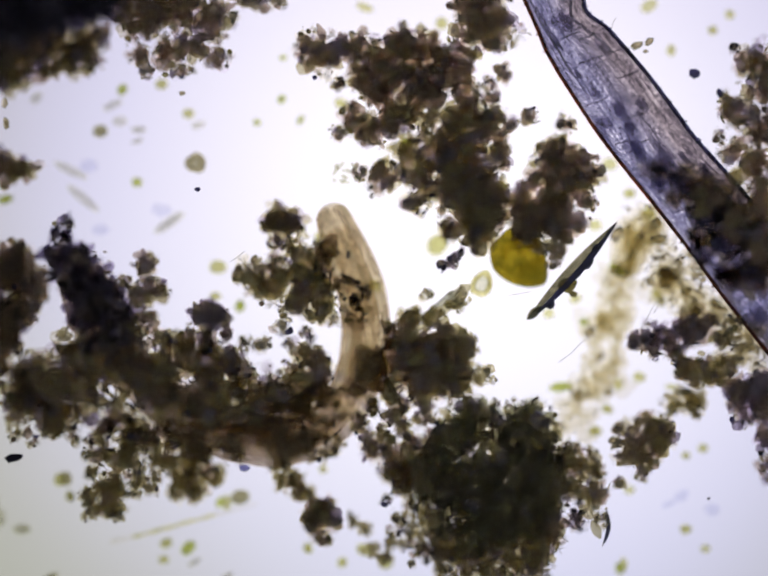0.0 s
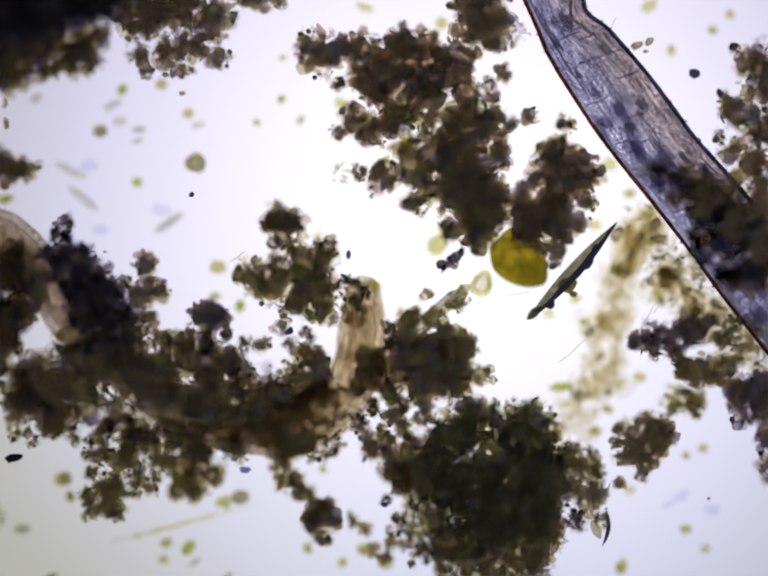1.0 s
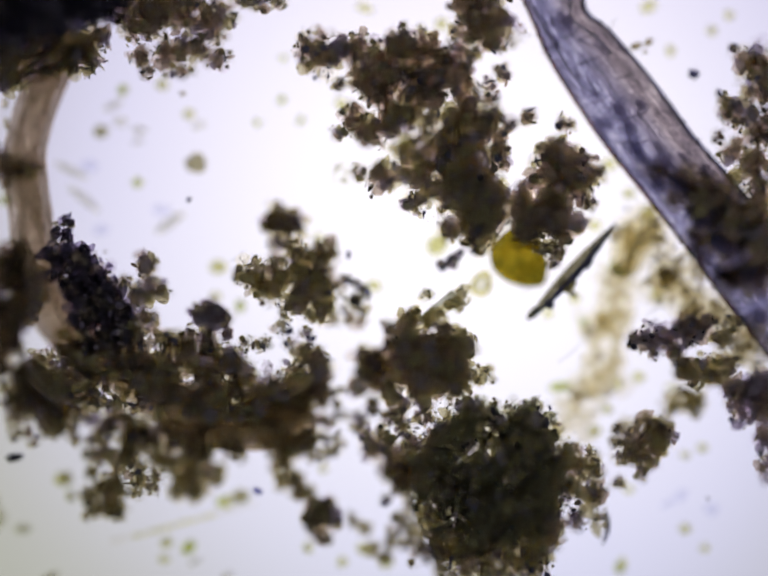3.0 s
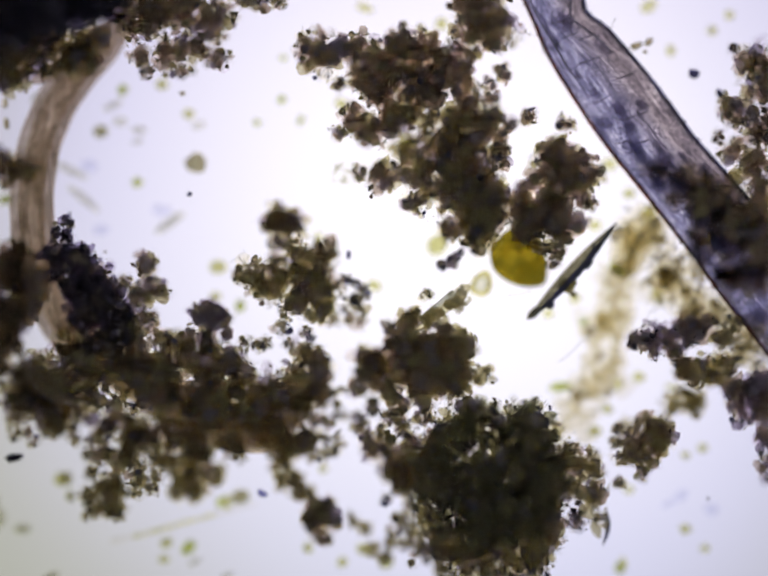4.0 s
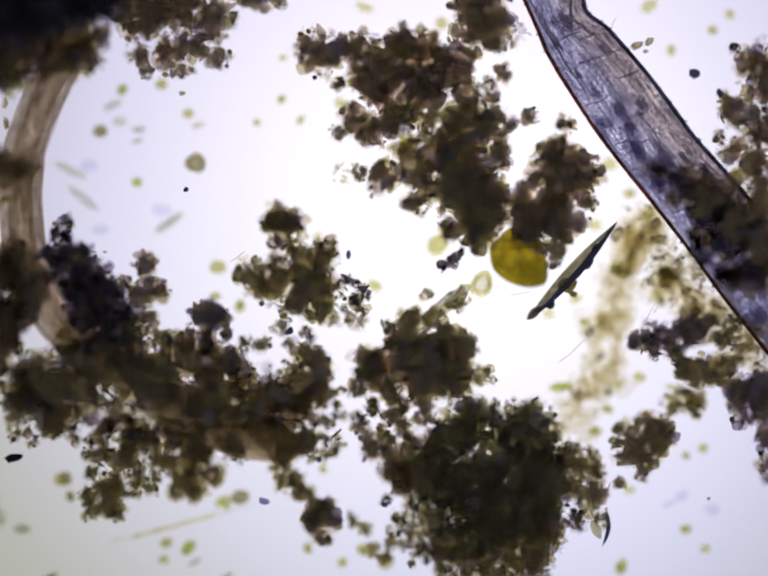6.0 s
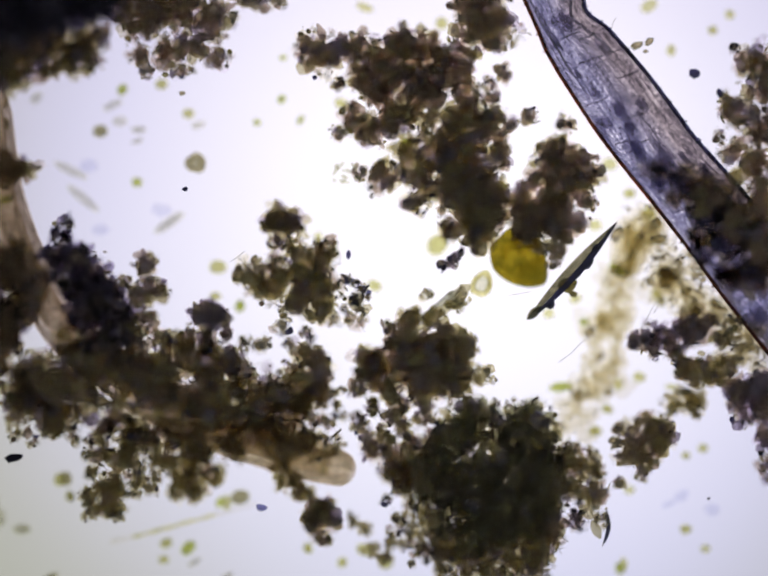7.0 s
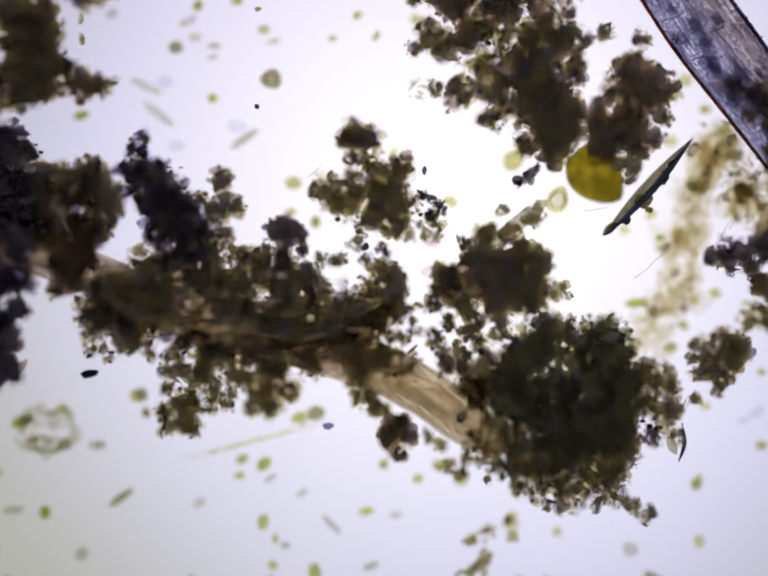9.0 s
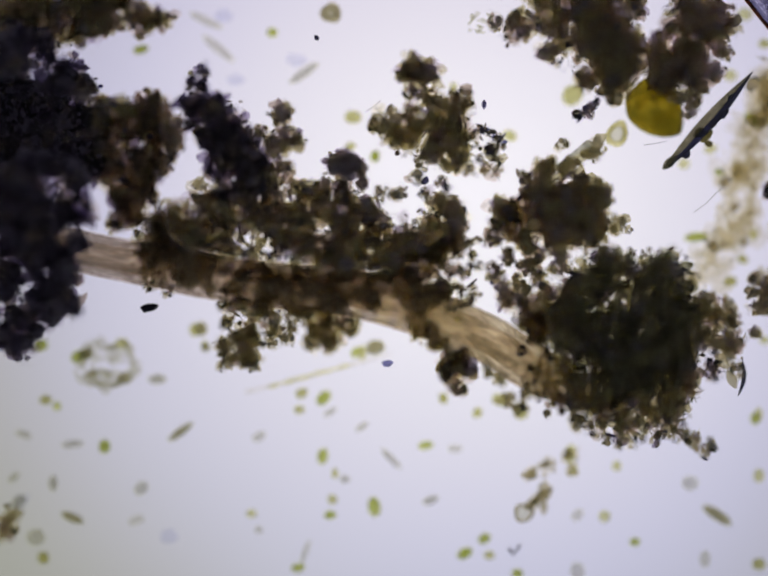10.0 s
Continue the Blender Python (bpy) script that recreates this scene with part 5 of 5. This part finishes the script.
def build_shell(x, y, r, label, n, z, material):
    """A big faded sac whose wall is set with small cells."""
    origin = P(x, y, 0.0)
    thing = base("empty_sac", origin, label, "sac")
    rng = random.Random(3)
    for i in range(n):
        t = rng.uniform(0, 6.28)
        q = r * (rng.uniform(0.72, 1.05) if i % 3 else rng.uniform(0.2, 0.8))
        heap("wall_fold", [(SHAPES[i % 8], P(x + q * math.cos(t), y + 0.8 * q * math.sin(t), z), (r * rng.uniform(0.12, 0.26) * STEP, r * rng.uniform(0.08, 0.17) * STEP, 4 * STEP), (0, 0, 1.57 - t), material)], origin, thing)
    return thing


build_shell(218 + DX, 745 + DY, 62, "large faded empty sac with a crumpled wall", 60, 0.012, FAINT)
build_shell(704, 355, 27, "thin clear torn ring of an empty shell", 30, 0.045, FAINT)


def build_filament():
    origin = P(370, 1068, 0.0)
    thing = base("algal_filament", origin, "thin pale olive algal filament lying on the glass", "alga")
    rod([(225, 1106, 0.006), (300, 1090, 0.006), (380, 1068, 0.007), (450, 1048, 0.007), (525, 1028, 0.006)], 5, FLOC, "sheath", thing, origin, 8)
    for i, (x, y) in enumerate(((285, 1092), (315, 1084), (345, 1076), (372, 1068), (395, 1062), (425, 1054))):
        heap("filament_cell", [(SHAPES[i], P(x, y, 0.007), (15 * STEP, 4.6 * STEP, 4 * STEP), (0, 0, 0.27), YELLOW)], origin, thing)
    return thing


build_filament()


def speck(x, y, a, b, turn, material, label, z=0.05):
    ob = new("speck", GRAINS[material][int(x) % 8])
    ob.matrix_basis = Matrix.LocRotScale(P(x, y, z), Euler((0, 0, radians(turn))), Vector((a, b, b)) * STEP / UNIT)
    return tagged(ob, label, "speck", "loose specks")


speck(28, 934, 17, 9, 10, "soot", "black lozenge-shaped speck on the glass")
speck(1418, 150, 8, 10, 10, "blue", "small square blue-black crystal")
speck(1300, 92, 12, 8, 20, "rim", "small brown crumb lying alone"); speck(1325, 85, 9, 7, 40, "rim", "small brown crumb lying alone"); speck(1318, 105, 6, 4, 0, "rim", "small brown crumb lying alone")
speck(1447, 1018, 3, 3, 0, "soot", "tiny black dot on the glass")
speck(1462, 285, 9, 8, 0, "brown", "small brown crumb lying alone"); speck(1470, 190, 8, 10, 30, "blue", "small blue-black crumb lying alone")
for x, y, a, b, turn in ((1392, 1010, 17, 11, 35), (1366, 1028, 18, 7, 20), (182, 338, 20, 15, 0), (205, 468, 15, 12, 0), (330, 428, 15, 13, 0), (1455, 1040, 16, 12, 0), (70, 1400, 20, 16, 0), (-235, 1330, 18, 13, 40)):
    speck(x, y, a, b, turn, "smudge", "faint lilac smudge on the glass", 0.008)
speck(372, 190, 6, 5, 0, "rim", "small brown crumb lying alone"); speck(785, 1030, 7, 5, 0, "blue", "small blue-black crumb lying alone")
speck(838, 1150, 6, 5, 0, "soot", "small black crumb lying alone")
speck(1045 + DX, 1125 + DY, 10, 3, -50, "blue", "thin forked bluish speck on the glass", 0.02); speck(1058 + DX, 1118 + DY, 8, 3, 60, "blue", "thin forked bluish speck on the glass", 0.02)
for x, y in ((10, 210), (12, 248), (12, 256)):
    speck(x, y, 8, 6, x * 9, "pale", "pale clear crumb on the glass")
drifter = speck(403, 387, 6, 5, 0, "blue", "tiny dark drifting speck", 0.06)
roller = speck(520, 985, 12, 7, -20, "lapis", "small blue-black drifting grain", 0.05)


for pts in ([(1318, 655), (1330, 632), (1342, 615), (1362, 606)], [(1334, 640), (1345, 622), (1348, 600)], [(1056, 66), (1070, 69), (1084, 66)], [(1085, 595), (1060, 600), (1038, 603)], [(1140, 740), (1165, 722), (1186, 700), (1200, 690)], [(470, 535), (485, 525), (500, 512)], [(1248, 60), (1252, 45), (1258, 36)], [(735, 655), (738, 668), (745, 678)]):
    origin = P(*pts[0], 0.0)
    thread = base("thread", origin, "very fine pale brown thread", "thread", "fine threads")
    rod([(*p, 0.06) for p in pts], 0.55, HAIR, "strand", thread, origin, 5)


# ---- what moves ----
def motions():
    # the lamp follows the camera, so its painted vignette stays fixed in view
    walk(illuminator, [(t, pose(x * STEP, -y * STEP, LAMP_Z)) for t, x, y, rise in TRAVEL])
    marks = np.array([[s - 20, s, s + 20] for ring, s in WORM_RINGS])
    lines = {t: along(line, marks.ravel()).reshape(-1, 3, 2) for t, line in WORM_LINES.items()}
    for i, (ring, s) in enumerate(WORM_RINGS):
        rows = []
        for t, xy in lines.items():
            back, c, ahead = (P(x, y, worm_height(x, y)) for x, y in xy[i])
            z = (ahead - back).normalized()
            x = Vector((z.y, -z.x, 0)).normalized()
            m = Matrix((x, z.cross(x), z)).transposed()
            rows.append((t, Matrix.Translation(c) @ m.to_4x4()))
        walk(ring, rows)
    walk(drifter, [(t, Matrix.Translation(P(x, y, 0.06)) @ pose(0, 0, 0, 0, 0, a)) for t, x, y, a in ((0.0, 403, 387, 0), (1.0, 391, 398, 30), (2.5, 385, 410, 60), (4.5, 387, 392, 20), (5.5, 382, 389, 50), (6.8, 378, 386, 20), (7.5, 375, 390, 0), (8.0, 370, 392, -20), (10.0, 369, 384, -50))])
    walk(roller, [(t, Matrix.Translation(P(x, y, 0.05)) @ pose(0, 0, 0, 0, 0, a)) for t, x, y, a in ((0.0, 500, 955, 0), (1.5, 505, 968, -5), (2.5, 519, 998, -20), (4.0, 536, 1008, -25), (4.5, 538, 1016, -20), (5.5, 541, 1018, -20), (6.8, 536, 1034, -10), (7.5, 530, 1038, -5), (8.0, 523, 1038, 0), (10.0, 515, 1048, 5))])


motions()
